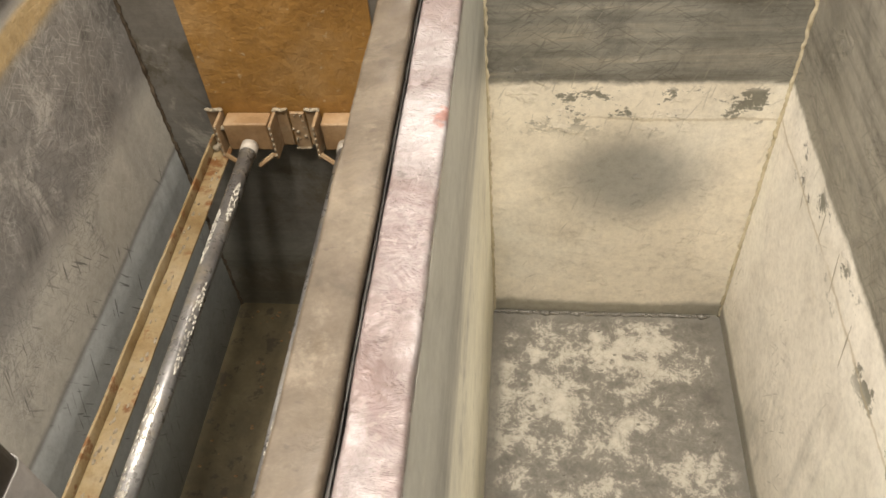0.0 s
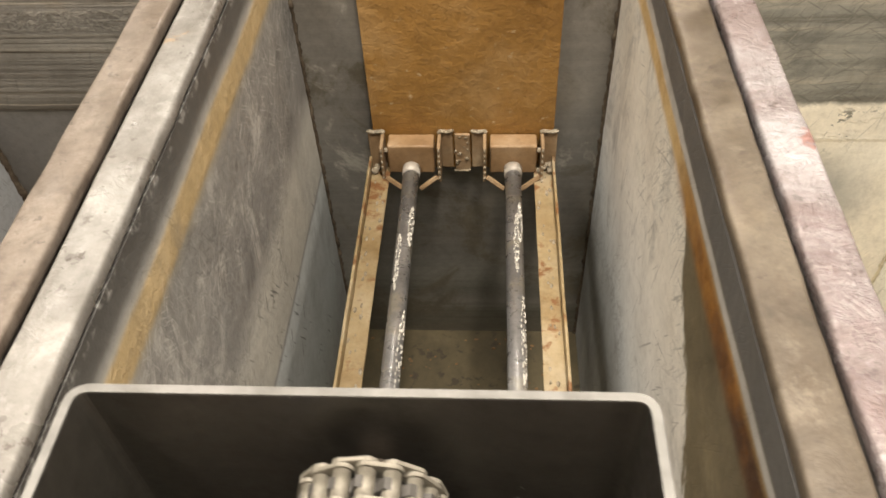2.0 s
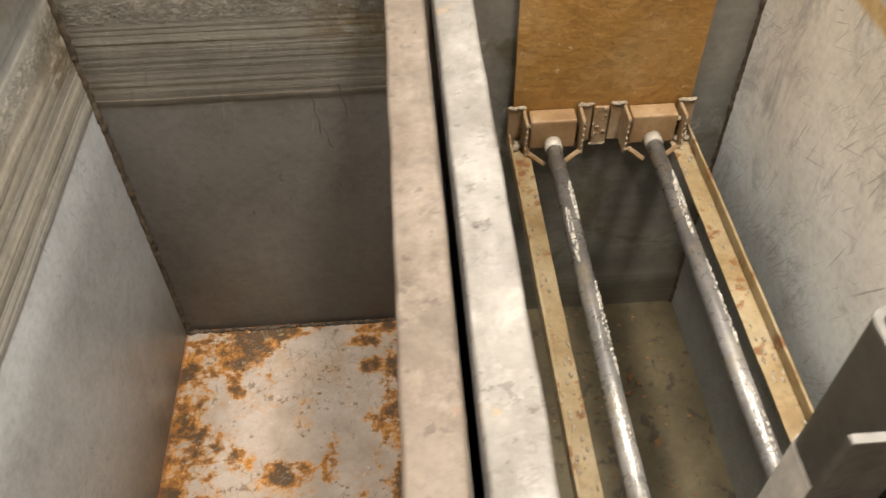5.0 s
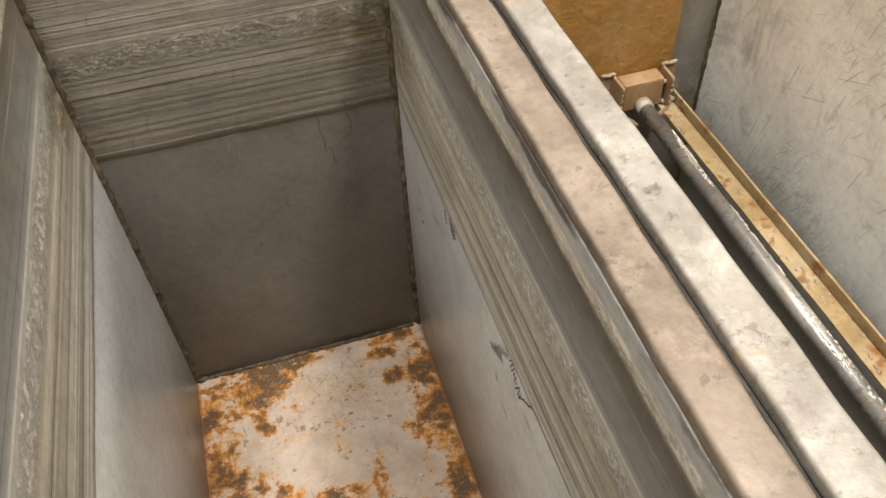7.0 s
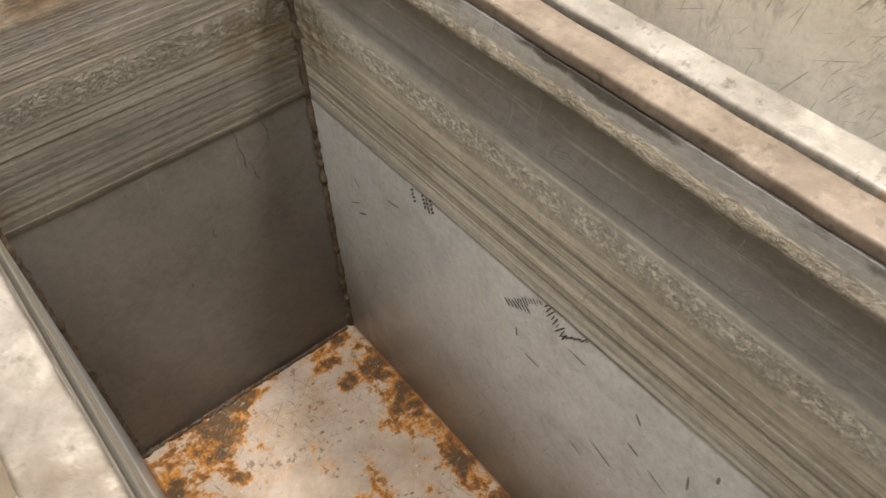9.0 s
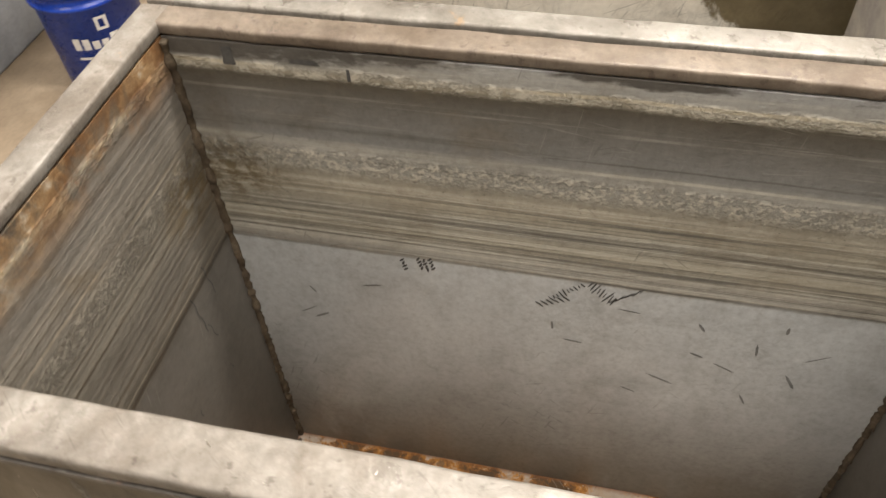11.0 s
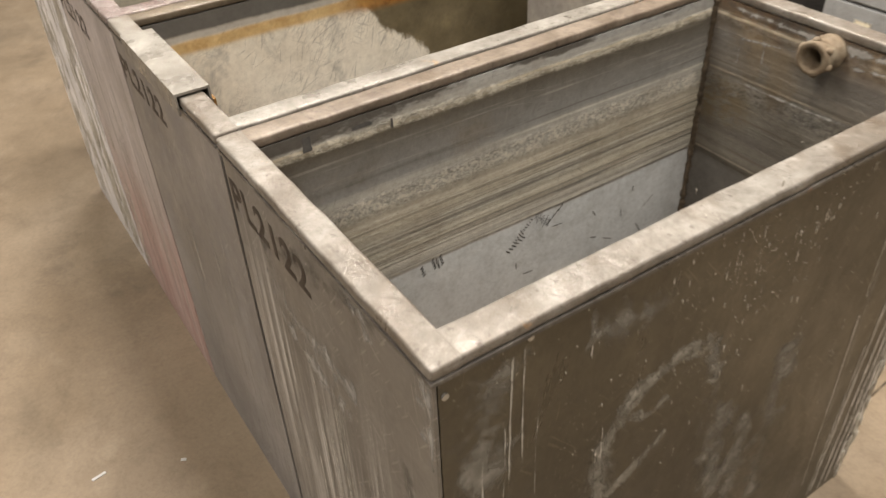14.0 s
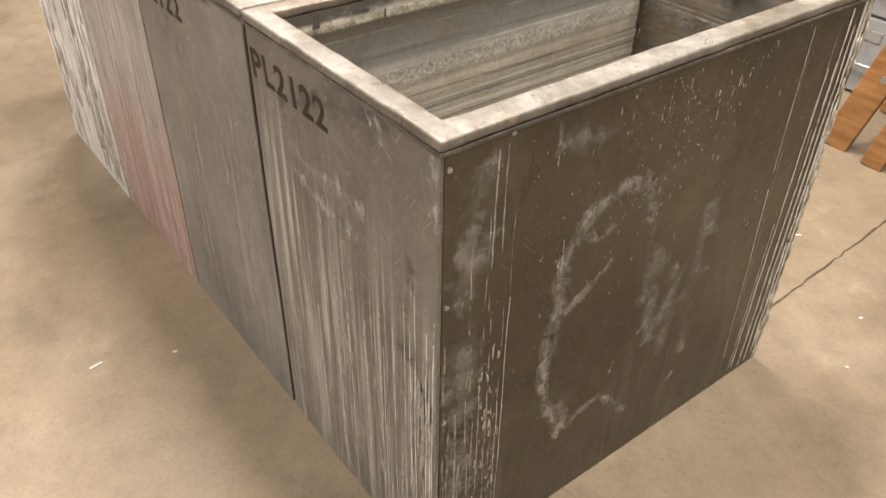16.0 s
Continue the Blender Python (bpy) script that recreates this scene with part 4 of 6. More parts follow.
def floor_joint():
    b = bmesh.new()
    rnd = random.Random(3)
    prev = None
    y = -0.99
    while y > -4.4:
        x = -0.451 - (y + 1.21) * 0.0484 + rnd.uniform(-0.004, 0.004)
        w = rnd.uniform(0.0015, 0.004)
        cur = [b.verts.new((x - w, y, 0.0008)), b.verts.new((x + w, y, 0.0008))]
        if prev:
            b.faces.new((prev[0], cur[0], cur[1], prev[1]))
        prev = cur
        y -= 0.03
    return tagged(part("floor_joint", b, M_WELD), "thin dark crack across the concrete floor", "floor crack", kind="structure")


floor_joint()
# Unseen battens added at the lamps, their look invented.
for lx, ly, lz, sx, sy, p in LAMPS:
    lamp = thing("unseen_ceiling_light", lx, ly, 3.6, "unseen white ceiling batten with twin tubes, added to go with the area lamps", "ceiling light", "ceiling lights")
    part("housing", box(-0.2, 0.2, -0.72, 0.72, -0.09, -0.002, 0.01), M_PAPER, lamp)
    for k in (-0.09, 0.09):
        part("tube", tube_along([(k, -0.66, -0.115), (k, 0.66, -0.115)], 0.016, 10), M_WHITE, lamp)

# ------------------------------------------------------------------ tanks
L, H, RIM = 1.0, 0.93, 0.039


def tank(x0, x1, label, rim_left, rim_right, rim_ends, w_left, w_right, w_far, w_near, floor, end_mat, side_mat, seed, weld=M_WELD, bead=0.0055, rl=RIM, rr=RIM):
    w = x1 - x0
    t = thing("steel_tank", x0, 0, 0, label, "tank", "row of open steel tanks")
    ft = H - 0.016
    # outside sheets, a little inside the rim's edge
    part("end_sheet", box(0.003, w - 0.003, -0.008, -0.003, 0.0, ft - 0.001, 0.001), end_mat, t)
    part("end_sheet", box(0.003, w - 0.003, -L + 0.003, -L + 0.008, 0.0, ft - 0.001, 0.001), side_mat, t)
    part("side_sheet", box(0.003, 0.008, -L + 0.009, -0.009, 0.0, ft - 0.001, 0.001), side_mat, t)
    part("side_sheet", box(w - 0.008, w - 0.003, -L + 0.009, -0.009, 0.0, ft - 0.001, 0.001), side_mat, t)
    # folded rim: two end bars and two long bars
    part("rim_bar", rough_bar(0, w, -RIM, 0, ft, H, 0, seed=seed), rim_ends, t, smooth=True)
    part("rim_bar", rough_bar(0, w, -L, -L + RIM, ft, H, 0, seed=seed + 3), rim_ends, t, smooth=True)
    part("rim_bar", rough_bar(0.0003, rl - 0.0003, -L + RIM - 0.006, -RIM + 0.006, ft + 0.0002, H - 0.0003, 1, seed=seed + 5), rim_left, t, smooth=True)
    part("rim_bar", rough_bar(w - rr + 0.0003, w - 0.0003, -L + RIM - 0.006, -RIM + 0.006, ft + 0.0002, H - 0.0003, 1, seed=seed + 8), rim_right, t, smooth=True)
    # dark folded lip below the rim
    for q in ((-0.0008, w + 0.0008, -0.0025, 0.0008), (-0.0008, w + 0.0008, -L - 0.0008, -L + 0.0025), (-0.0008, 0.0025, -L + 0.0026, -0.0026), (w - 0.0025, w + 0.0008, -L + 0.0026, -0.0026)):
        part("folded_lip", box(q[0], q[1], q[2], q[3], ft - 0.006, ft - 0.001), M_EDGE, t)
    # lining
    e, el, er = RIM - 0.0006, rl - 0.0006, w - rr + 0.0006
    part("lining_wall", box(el - 0.006, el, -L + e, -e, 0.02, ft - 0.001), w_left, t)
    part("lining_wall", box(er, er + 0.006, -L + e, -e, 0.02, ft - 0.001), w_right, t)
    part("lining_wall", box(el, er, -e, -e + 0.006, 0.02, ft - 0.001), w_far, t)
    part("lining_wall", box(el, er, -L + e - 0.006, -L + e, 0.02, ft - 0.001), w_near, t)
    part("tank_floor", box(el, er, -L + e, -e, 0.018, 0.03), floor, t)
    for i, (cx, cy) in enumerate(((el, -e), (er, -e), (el, -L + e), (er, -L + e))):
        part("weld_bead", weld_bead(cx + (0.001 if cx < w / 2 else -0.001), cy + (-0.001 if cy > -L / 2 else 0.001), 0.03, ft - 0.004, bead, seed * 10 + i), weld, t, smooth=True)
    return t


X3, X2, X1, X0 = (-0.541, -0.002), (0.0065, 0.537), (0.5425, 1.068), (1.075, 1.605)
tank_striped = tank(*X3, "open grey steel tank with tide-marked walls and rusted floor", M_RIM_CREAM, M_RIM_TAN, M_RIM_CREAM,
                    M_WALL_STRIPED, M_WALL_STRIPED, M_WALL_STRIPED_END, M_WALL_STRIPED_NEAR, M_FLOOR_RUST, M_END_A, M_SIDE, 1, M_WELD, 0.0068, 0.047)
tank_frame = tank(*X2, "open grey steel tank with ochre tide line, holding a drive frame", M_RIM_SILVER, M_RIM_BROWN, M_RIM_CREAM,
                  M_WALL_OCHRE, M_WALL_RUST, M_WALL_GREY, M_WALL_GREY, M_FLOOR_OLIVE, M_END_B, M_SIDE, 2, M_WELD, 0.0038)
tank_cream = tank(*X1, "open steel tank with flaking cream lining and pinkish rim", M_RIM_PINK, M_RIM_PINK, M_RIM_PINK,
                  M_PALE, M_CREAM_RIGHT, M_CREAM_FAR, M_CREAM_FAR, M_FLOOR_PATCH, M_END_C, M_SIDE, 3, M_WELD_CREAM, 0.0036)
tank_white = tank(*X0, "open steel tank with white salt crust down its end", M_RIM_CREAM, M_RIM_CREAM, M_RIM_PINK,
                  M_WALL_STRIPED, M_WALL_STRIPED, M_WALL_GREY, M_WALL_GREY, M_FLOOR_OLIVE, M_END_D, M_SIDE, 4)


def marking(t, w, x_start, z_base, size):
    """Hand-written tank number on the end sheet, read from outside."""
    c = bpy.data.curves.new("number_marking", 'FONT')
    c.body = "PL2122"
    c.size = size
    c.space_character = 1.12
    c.shear = -0.1
    c.offset = 0.0019
    c.extrude = 0.0002
    tmp = bpy.data.objects.new("number_marking", c)
    scene.collection.objects.link(tmp)
    dg = bpy.context.evaluated_depsgraph_get()
    me = bpy.data.meshes.new_from_object(tmp.evaluated_get(dg))
    bpy.data.objects.remove(tmp)
    bpy.data.curves.remove(c)
    wid = max(v.co.x for v in me.vertices)
    k = 0.245 / wid
    for v in me.vertices:
        h = mnoise.noise(Vector((v.co.x * 40, v.co.y * 40, size)))
        v.co = Vector((x_start - v.co.x * k + h * 0.001, -0.0028 - v.co.z, z_base + v.co.y * 0.98 - 0.02 * v.co.x + h * 0.001))
    me.materials.append(M_INK)
    ob = new("number_marking", me)
    ob.parent = t
    tagged(ob, "hand-lettered dark brown tank marking")


marking(tank_striped, 0.539, 0.527, 0.822, 0.072)
marking(tank_frame, 0.530, 0.529, 0.82, 0.066)
marking(tank_cream, 0.526, 0.515, 0.80, 0.066)


# pipe coupling on the striped tank's near wall
def coupling():
    e = -L + RIM
    b = bmesh.new()
    seg = 28
    cx, cz = 0.254, 0.890
    prof = [(0.0, 0.022), (0.0, 0.029), (0.012, 0.030), (0.014, 0.025), (0.034, 0.025), (0.036, 0.029), (0.052, 0.029), (0.054, 0.027), (0.054, 0.0195), (0.002, 0.0195)]
    rings = []
    for d, r in prof:
        rings.append([b.verts.new((cx + r * math.cos(2 * math.pi * k / seg) * (1 + 0.05 * mnoise.noise(Vector((k * 0.9, d * 60, 1)))), e + d, cz + r * math.sin(2 * math.pi * k / seg))) for k in range(seg)])
    for a, c in zip(rings, rings[1:]):
        for k in range(seg):
            b.faces.new((a[k], a[(k + 1) % seg], c[(k + 1) % seg], c[k]))
    ob = part("pipe_coupling", b, M_COUPLING, tank_striped, "brown salt-crusted threaded pipe coupling", True)
    for a in (20, 80, 140, 200, 260, 320):
        lug = bmesh.new()
        blob(lug, (cx + 0.028 * math.cos(math.radians(a)), e + 0.043, cz + 0.028 * math.sin(math.radians(a))), 0.0065, a, (1, 1.3, 1))
        part("lug", lug, M_COUPLING, ob, "", True)
    return ob


coupling()


# strips of dried film: on the side sheet (axis 0) or on an end sheet (axis 1)
def film(name, parent, axis, level, strips, material, label, seed=1):
    """One mesh of thin strips; each strip is a smooth line through a few places with a width."""
    rnd = random.Random(seed)
    b = bmesh.new()
    uvl = b.loops.layers.uv.new("UVMap")
    for si, (pts, width) in enumerate(strips):
        off = level - 0.00004 * (si % 12) if axis == 0 else level + 0.00004 * (si % 12)
        p = [Vector(q) for q in pts]
        line = []
        for i in range(len(p) - 1):
            p0, p1, p2, p3 = p[max(i - 1, 0)], p[i], p[i + 1], p[min(i + 2, len(p) - 1)]
            n = max(3, int((p2 - p1).length / 0.012))
            for k in range(n):
                f = k / n
                line.append(0.5 * ((2 * p1) + (p2 - p0) * f + (2 * p0 - 5 * p1 + 4 * p2 - p3) * f * f + (3 * p1 - p0 - 3 * p2 + p3) * f ** 3))
        line.append(p[-1])
        prev = None
        for i, c in enumerate(line):
            d = (line[min(i + 1, len(line) - 1)] - line[max(i - 1, 0)]).normalized()
            nrm = Vector((-d.y, d.x)) * width * (0.85 + 0.3 * mnoise.noise(Vector((c.x * 30, c.y * 30, si))))
            v = i / (len(line) - 1)
            cur = []
            for s, u in ((-1, 0.0), (0, 0.5), (1, 1.0)):
                q = c + nrm * s
                cur.append((b.verts.new((off, q.x, q.y) if axis == 0 else (q.x, off, q.y)), (u, v)))
            if prev:
                for k in (0, 1):
                    quad = (prev[k], prev[k + 1], cur[k + 1], cur[k])
                    fc = b.faces.new([q[0] for q in quad])
                    for lp, q in zip(fc.loops, quad):
                        lp[uvl].uv = q[1]
            prev = cur
    return part(name, b, material, parent, label, False, "stuff")


def drop_line(rnd, y, z1, z0, lean=0.0, wob=0.0015):
    n = max(2, int((z1 - z0) / 0.06))
    return [(y + lean * i / n + rnd.uniform(-wob, wob), z1 + (z0 - z1) * i / n) for i in range(n + 1)]


# crusted near corner and salt runs down the side sheet
def salt_runs():
    rnd = random.Random(11)
    b = bmesh.new()
    for i in range(150):
        z = rnd.uniform(0.0, 0.9)
        blob(b, (0.002 + rnd.uniform(-0.001, 0.002), -L + 0.010 + rnd.uniform(-0.010, 0.012), z), rnd.uniform(0.003, 0.008), i, (0.25, 0.8, 3.5), 0.5, 1)
    part("salt_crust", b, M_SALT, tank_striped, "white dried salt crust down the corner", True, "stuff")
    runs = [(drop_line(rnd, -0.812, 0.90, 0.03, -0.05), 0.0022), (drop_line(rnd, -0.900, 0.88, 0.02, 0.01), 0.0035), (drop_line(rnd, -0.935, 0.86, 0.01, 0.01), 0.005),
            (drop_line(rnd, -0.915, 0.70, 0.01, 0.0), 0.003), (drop_line(rnd, -0.955, 0.90, 0.01, 0.0), 0.006), (drop_line(rnd, -0.885, 0.55, 0.02, 0.0), 0.002)]
    for y, z1, z0, w in ((-0.097, 0.89, 0.60, 0.0035), (-0.113, 0.90, 0.70, 0.0030), (-0.090, 0.80, 0.40, 0.0025), (-0.104, 0.62, 0.02, 0.003), (-0.135, 0.86, 0.02, 0.0022), (-0.128, 0.66, 0.05, 0.0018), (-0.060, 0.78, 0.30, 0.005), (-0.066, 0.52, 0.02, 0.004),
                         (-0.085, 0.60, 0.02, 0.003), (-0.115, 0.45, 0.02, 0.003), (-0.040, 0.45, 0.02, 0.006), (-0.025, 0.40, 0.02, 0.005), (-0.075, 0.40, 0.01, 0.005), (-0.014, 0.62, 0.01, 0.006), (-0.05, 0.3, 0.01, 0.01)):
        runs.append((drop_line(rnd, y, z1, z0, rnd.uniform(-0.006, 0.002)), w))
    film("salt_run", tank_striped, 0, 0.0024, runs, M_RUNFILM, "white dried runs on the side sheet", 3)
    thick = [(drop_line(rnd, -0.902, 0.80, 0.02, 0.008), 0.0030), (drop_line(rnd, -0.930, 0.90, 0.01, 0.005), 0.0040), (drop_line(rnd, -0.950, 0.88, 0.01, 0.004), 0.0036), (drop_line(rnd, -0.968, 0.91, 0.005, 0.0), 0.0060),
             (drop_line(rnd, -0.982, 0.91, 0.005, 0.0), 0.0070), (drop_line(rnd, -0.885, 0.45, 0.02, 0.004), 0.0016), (drop_line(rnd, -0.810, 0.90, 0.60, -0.004), 0.0013), (drop_line(rnd, -0.816, 0.56, 0.08, -0.03), 0.0012),
             (drop_line(rnd, -0.137, 0.62, 0.02, -0.004), 0.0009), (drop_line(rnd, -0.128, 0.40, 0.02, -0.004), 0.0008)]
    film("salt_line", tank_striped, 0, 0.0019, thick, M_SALTLINE, "solid white dried runs near the corner", 12)
    dashes = []
    for y, z1, z0 in ((-0.332, 0.90, 0.80), (-0.357, 0.90, 0.80), (-0.423, 0.90, 0.82), (-0.446, 0.91, 0.80), (-0.460, 0.90, 0.82), (-0.487, 0.91, 0.80), (-0.292, 0.80, 0.74),
                      (-0.402, 0.91, 0.885), (-0.216, 0.89, 0.86), (-0.30, 0.78, 0.72), (-0.563, 0.88, 0.83), (-0.575, 0.86, 0.82), (-0.24, 0.70, 0.62), (-0.62, 0.88, 0.84)):
        for k in range(2):
            dashes.append((drop_line(rnd, y + (0.004 if k else -0.004) + rnd.gauss(0, 0.002), z1 - rnd.uniform(0, 0.02), z0 - rnd.uniform(0, 0.05), rnd.uniform(-0.006, 0.003)), rnd.uniform(0.0016, 0.0034)))
    for k in range(46):
        y, z = -0.15 - 0.68 * rnd.random(), 0.10 + 0.75 * rnd.random()
        dashes.append(([(y, z), (y + rnd.uniform(-0.004, 0.004), z - rnd.uniform(0.008, 0.03))], rnd.uniform(0.0014, 0.0028)))
    dashes.append((drop_line(rnd, -0.505, 0.92, 0.68, -0.01), 0.0026))
    dashes.append(([(-0.536, 0.752), (-0.556, 0.745), (-0.572, 0.738)], 0.006))
    film("salt_dash", tank_striped, 0, 0.0023, dashes, M_DASH, "short white broken drips", 4)


salt_runs()


def end_blooms():
    """Chalky bloom and runs on the striped tank's end sheet."""
    rnd = random.Random(19)
    x = lambda q: q + 0.541
    bloom = [([(0.018, 0.925), (0.026, 0.87), (0.024, 0.80)], 0.028), ([(0.010, 0.90), (0.012, 0.76)], 0.012), ([(0.150, 0.925), (0.142, 0.885), (0.130, 0.86)], 0.024), ([(0.175, 0.91), (0.160, 0.88)], 0.012),
             ([(x(-0.10), 0.775), (x(-0.173), 0.723), (x(-0.281), 0.735), (x(-0.361), 0.72)], 0.045), ([(x(-0.12), 0.70), (x(-0.26), 0.66), (x(-0.34), 0.66)], 0.035)]
    film("chalk_bloom", tank_striped, 1, -0.0027, bloom, M_CHALK, "pale chalky bloom on the end sheet", 5)
    runs = []
    for k in range(60):
        q = 0.012 + 0.50 * rnd.random() ** 1.4
        z1 = rnd.uniform(0.30, 0.70)
        runs.append((drop_line(rnd, q, z1, rnd.uniform(0.003, 0.2), rnd.uniform(-0.006, 0.006), 0.002), rnd.uniform(0.0022, 0.007)))
    # Runs packed along the corner, also painting the highlight on its edge.
    for k in range(16):
        q = 0.004 + 0.05 * rnd.random()
        runs.append((drop_line(rnd, q, rnd.uniform(0.45, 0.66), rnd.uniform(0.0, 0.1), rnd.uniform(-0.002, 0.003), 0.001), rnd.uniform(0.003, 0.008)))
    film("salt_run", tank_striped, 1, -0.0026, runs, M_RUNFILM, "white dried runs on the end sheet, those at the corner also painting its edge highlight", 6)
    lines = [(drop_line(rnd, q, z1, z0, rnd.uniform(-0.003, 0.003), 0.001), w) for q, z1, z0, w in ((0.060, 0.66, 0.10, 0.0018), (0.072, 0.58, 0.20, 0.0014), (0.088, 0.62, 0.02, 0.0012), (0.120, 0.55, 0.06, 0.0016), (0.030, 0.60, 0.02, 0.0020),
             (0.022, 0.50, 0.02, 0.0024), (0.150, 0.48, 0.05, 0.0012), (0.205, 0.52, 0.02, 0.0012), (0.012, 0.64, 0.02, 0.0022), (0.26, 0.45, 0.02, 0.0014), (0.31, 0.5, 0.05, 0.0012), (0.37, 0.42, 0.03, 0.0014))]
    film("salt_line", tank_striped, 1, -0.0022, lines, M_SALTLINE, "fine solid white runs", 14)
    smear = [([(0.10, 0.90), (0.30, 0.86), (0.45, 0.80)], 0.06), ([(0.07, 0.72), (0.09, 0.50)], 0.04)]
    film("smear_and_shade", tank_striped, 1, -0.0029, smear, M_SMEAR_SHADE, "darker wiped patch on the end sheet", 7)
    for t, n, seed in ((tank_frame, 22, 31), (tank_cream, 40, 37)):
        r2 = random.Random(seed)
        film("salt_run", t, 1, -0.0026, [(drop_line(r2, r2.uniform(0.02, 0.51), r2.uniform(0.25, 0.9), r2.uniform(0.0, 0.25), r2.uniform(-0.006, 0.006), 0.002), r2.uniform(0.002, 0.006)) for k in range(n)], M_RUNFILM, "pale dried runs", seed)


end_blooms()


def inlet_wall_marks():
    """Crusted tide line, drips and a painted shadow round the pipe coupling."""
    y = -L + RIM + 0.0004
    crust = [([(0.05, 0.888), (0.16, 0.880), (0.215, 0.872)], 0.007), ([(0.295, 0.868), (0.38, 0.858), (0.485, 0.846)], 0.008), ([(0.06, 0.80), (0.20, 0.775), (0.44, 0.77)], 0.006), ([(0.12, 0.905), (0.30, 0.90), (0.47, 0.905)], 0.012),
             ([(0.38, 0.858), (0.378, 0.82)], 0.003), ([(0.43, 0.852), (0.432, 0.80)], 0.003), ([(0.14, 0.88), (0.142, 0.85)], 0.003)]
    film("salt_film", tank_striped, 1, y, crust, M_CHALK, "pale crusted tide line and drips", 41)
    # Dark strip painted where the coupling shades the wall below it.
    film("smear_and_shade", tank_striped, 1, y + 0.0006, [([(0.254, 0.86), (0.262, 0.80), (0.25, 0.74)], 0.055)], M_SMEAR_SHADE, "coupling's shadow on the wall, painted as a dark film", 42)


inlet_wall_marks()


def end_crust(t, xs, seed, count, r, z_hi=0.85):
    """Thick white runs on an end sheet."""
    rnd = random.Random(seed)
    b = bmesh.new()
    for i in range(count):
        x = rnd.uniform(*xs)
        z = rnd.uniform(0.02, z_hi)
        blob(b, (x, -0.003, z), r * rnd.uniform(0.5, 1.2), i + seed, (0.7, 0.12, rnd.uniform(2.5, 6.0)), 0.55, 1)
    part("salt_crust", b, M_SALT, t, "thick white salt runs", True, "stuff")


end_crust(tank_white, (0.02, 0.22), 5, 110, 0.015)
end_crust(tank_white, (0.30, 0.52), 8, 90, 0.013)
end_crust(tank_cream, (0.44, 0.52), 9, 30, 0.008, 0.6)


# splashes and a dried spill on the side sheet
def splashes():
    rnd = random.Random(77)
    b = bmesh.new()
    for c in range(26):
        cy, cz = -0.16 - 0.66 * rnd.random(), 0.90 - 0.45 * rnd.random() ** 1.5
        for k in range(rnd.randint(4, 13)):
            blob(b, (0.0028, cy + rnd.gauss(0, 0.02), cz + rnd.gauss(0, 0.05)), rnd.uniform(0.0005, 0.0015), c * 20 + k, (0.35, 0.8, rnd.choice((1, 1.3, 2.5, 5))), 0.5, 1)
    for k in range(170):
        blob(b, (0.0028, -0.05 - 0.86 * rnd.random(), 0.05 + 0.85 * rnd.random()), rnd.uniform(0.0004, 0.0012), 900 + k, (0.35, 1, rnd.choice((1, 1, 2))), 0.4, 1)
    for k in range(120):
        blob(b, (0.0028, -0.085 - 0.05 * rnd.random(), 0.02 + 0.55 * rnd.random() ** 1.3), rnd.uniform(0.0010, 0.0026), 1200 + k, (0.35, 0.8, rnd.choice((1.5, 3, 6))), 0.5, 1)
    part("salt_splash", b, M_SALT, tank_striped, "white dried splashes", True, "stuff")
    spill = [([(-0.450, 0.715), (-0.400, 0.728), (-0.342, 0.726), (-0.290, 0.700), (-0.262, 0.655), (-0.250, 0.600), (-0.246, 0.540), (-0.235, 0.480), (-0.238, 0.360), (-0.262, 0.280), (-0.300, 0.215)], 0.026),
             ([(-0.285, 0.30), (-0.300, 0.235), (-0.316, 0.195)], 0.034), ([(-0.31, 0.205), (-0.345, 0.225), (-0.40, 0.235), (-0.44, 0.20), (-0.50, 0.13)], 0.020), ([(-0.262, 0.520), (-0.31, 0.545), (-0.372, 0.590)], 0.016),
             ([(-0.290, 0.67), (-0.33, 0.645), (-0.362, 0.665)], 0.016), ([(-0.425, 0.32), (-0.42, 0.29)], 0.010), ([(-0.645, 0.165), (-0.60, 0.13)], 0.014), ([(-0.44, 0.645), (-0.46, 0.625)], 0.014), ([(-0.505, 0.43), (-0.50, 0.375), (-0.475, 0.36)], 0.020),
             ([(-0.61, 0.40), (-0.585, 0.385)], 0.009)]
    film("salt_film", tank_striped, 0, 0.0026, spill, M_FILM, "pale grey dried spill with a crusted edge", 8)
    # Dried salt haze; the low strips also stand in for light on the sheet.
    haze = [([(-0.42, 0.72), (-0.47, 0.60), (-0.50, 0.45), (-0.52, 0.30)], 0.06), ([(-0.62, 0.62), (-0.64, 0.40), (-0.65, 0.2)], 0.06), ([(-0.56, 0.5), (-0.57, 0.25)], 0.05), ([(-0.07, 0.90), (-0.05, 0.5), (-0.07, 0.05)], 0.07), ([(-0.03, 0.5), (-0.04, 0.02)], 0.05),
            ([(-0.20, 0.86), (-0.34, 0.84)], 0.05), ([(-0.25, 0.42), (-0.245, 0.66)], 0.04)]
    film("salt_haze_and_light", tank_striped, 0, 0.00285, haze, M_HAZE, "thin grey haze of dried salt, also painting brighter light low on the sheet", 9)
    for y, z in ((-0.016, 0.885), (-0.016, 0.66), (-0.016, 0.42), (-0.016, 0.18), (-0.12, 0.905)):
        part("rivet", tube_along([(0.0030, y, z), (0.0005, y, z)], 0.0042, 12), M_CHROME, tank_striped)


splashes()


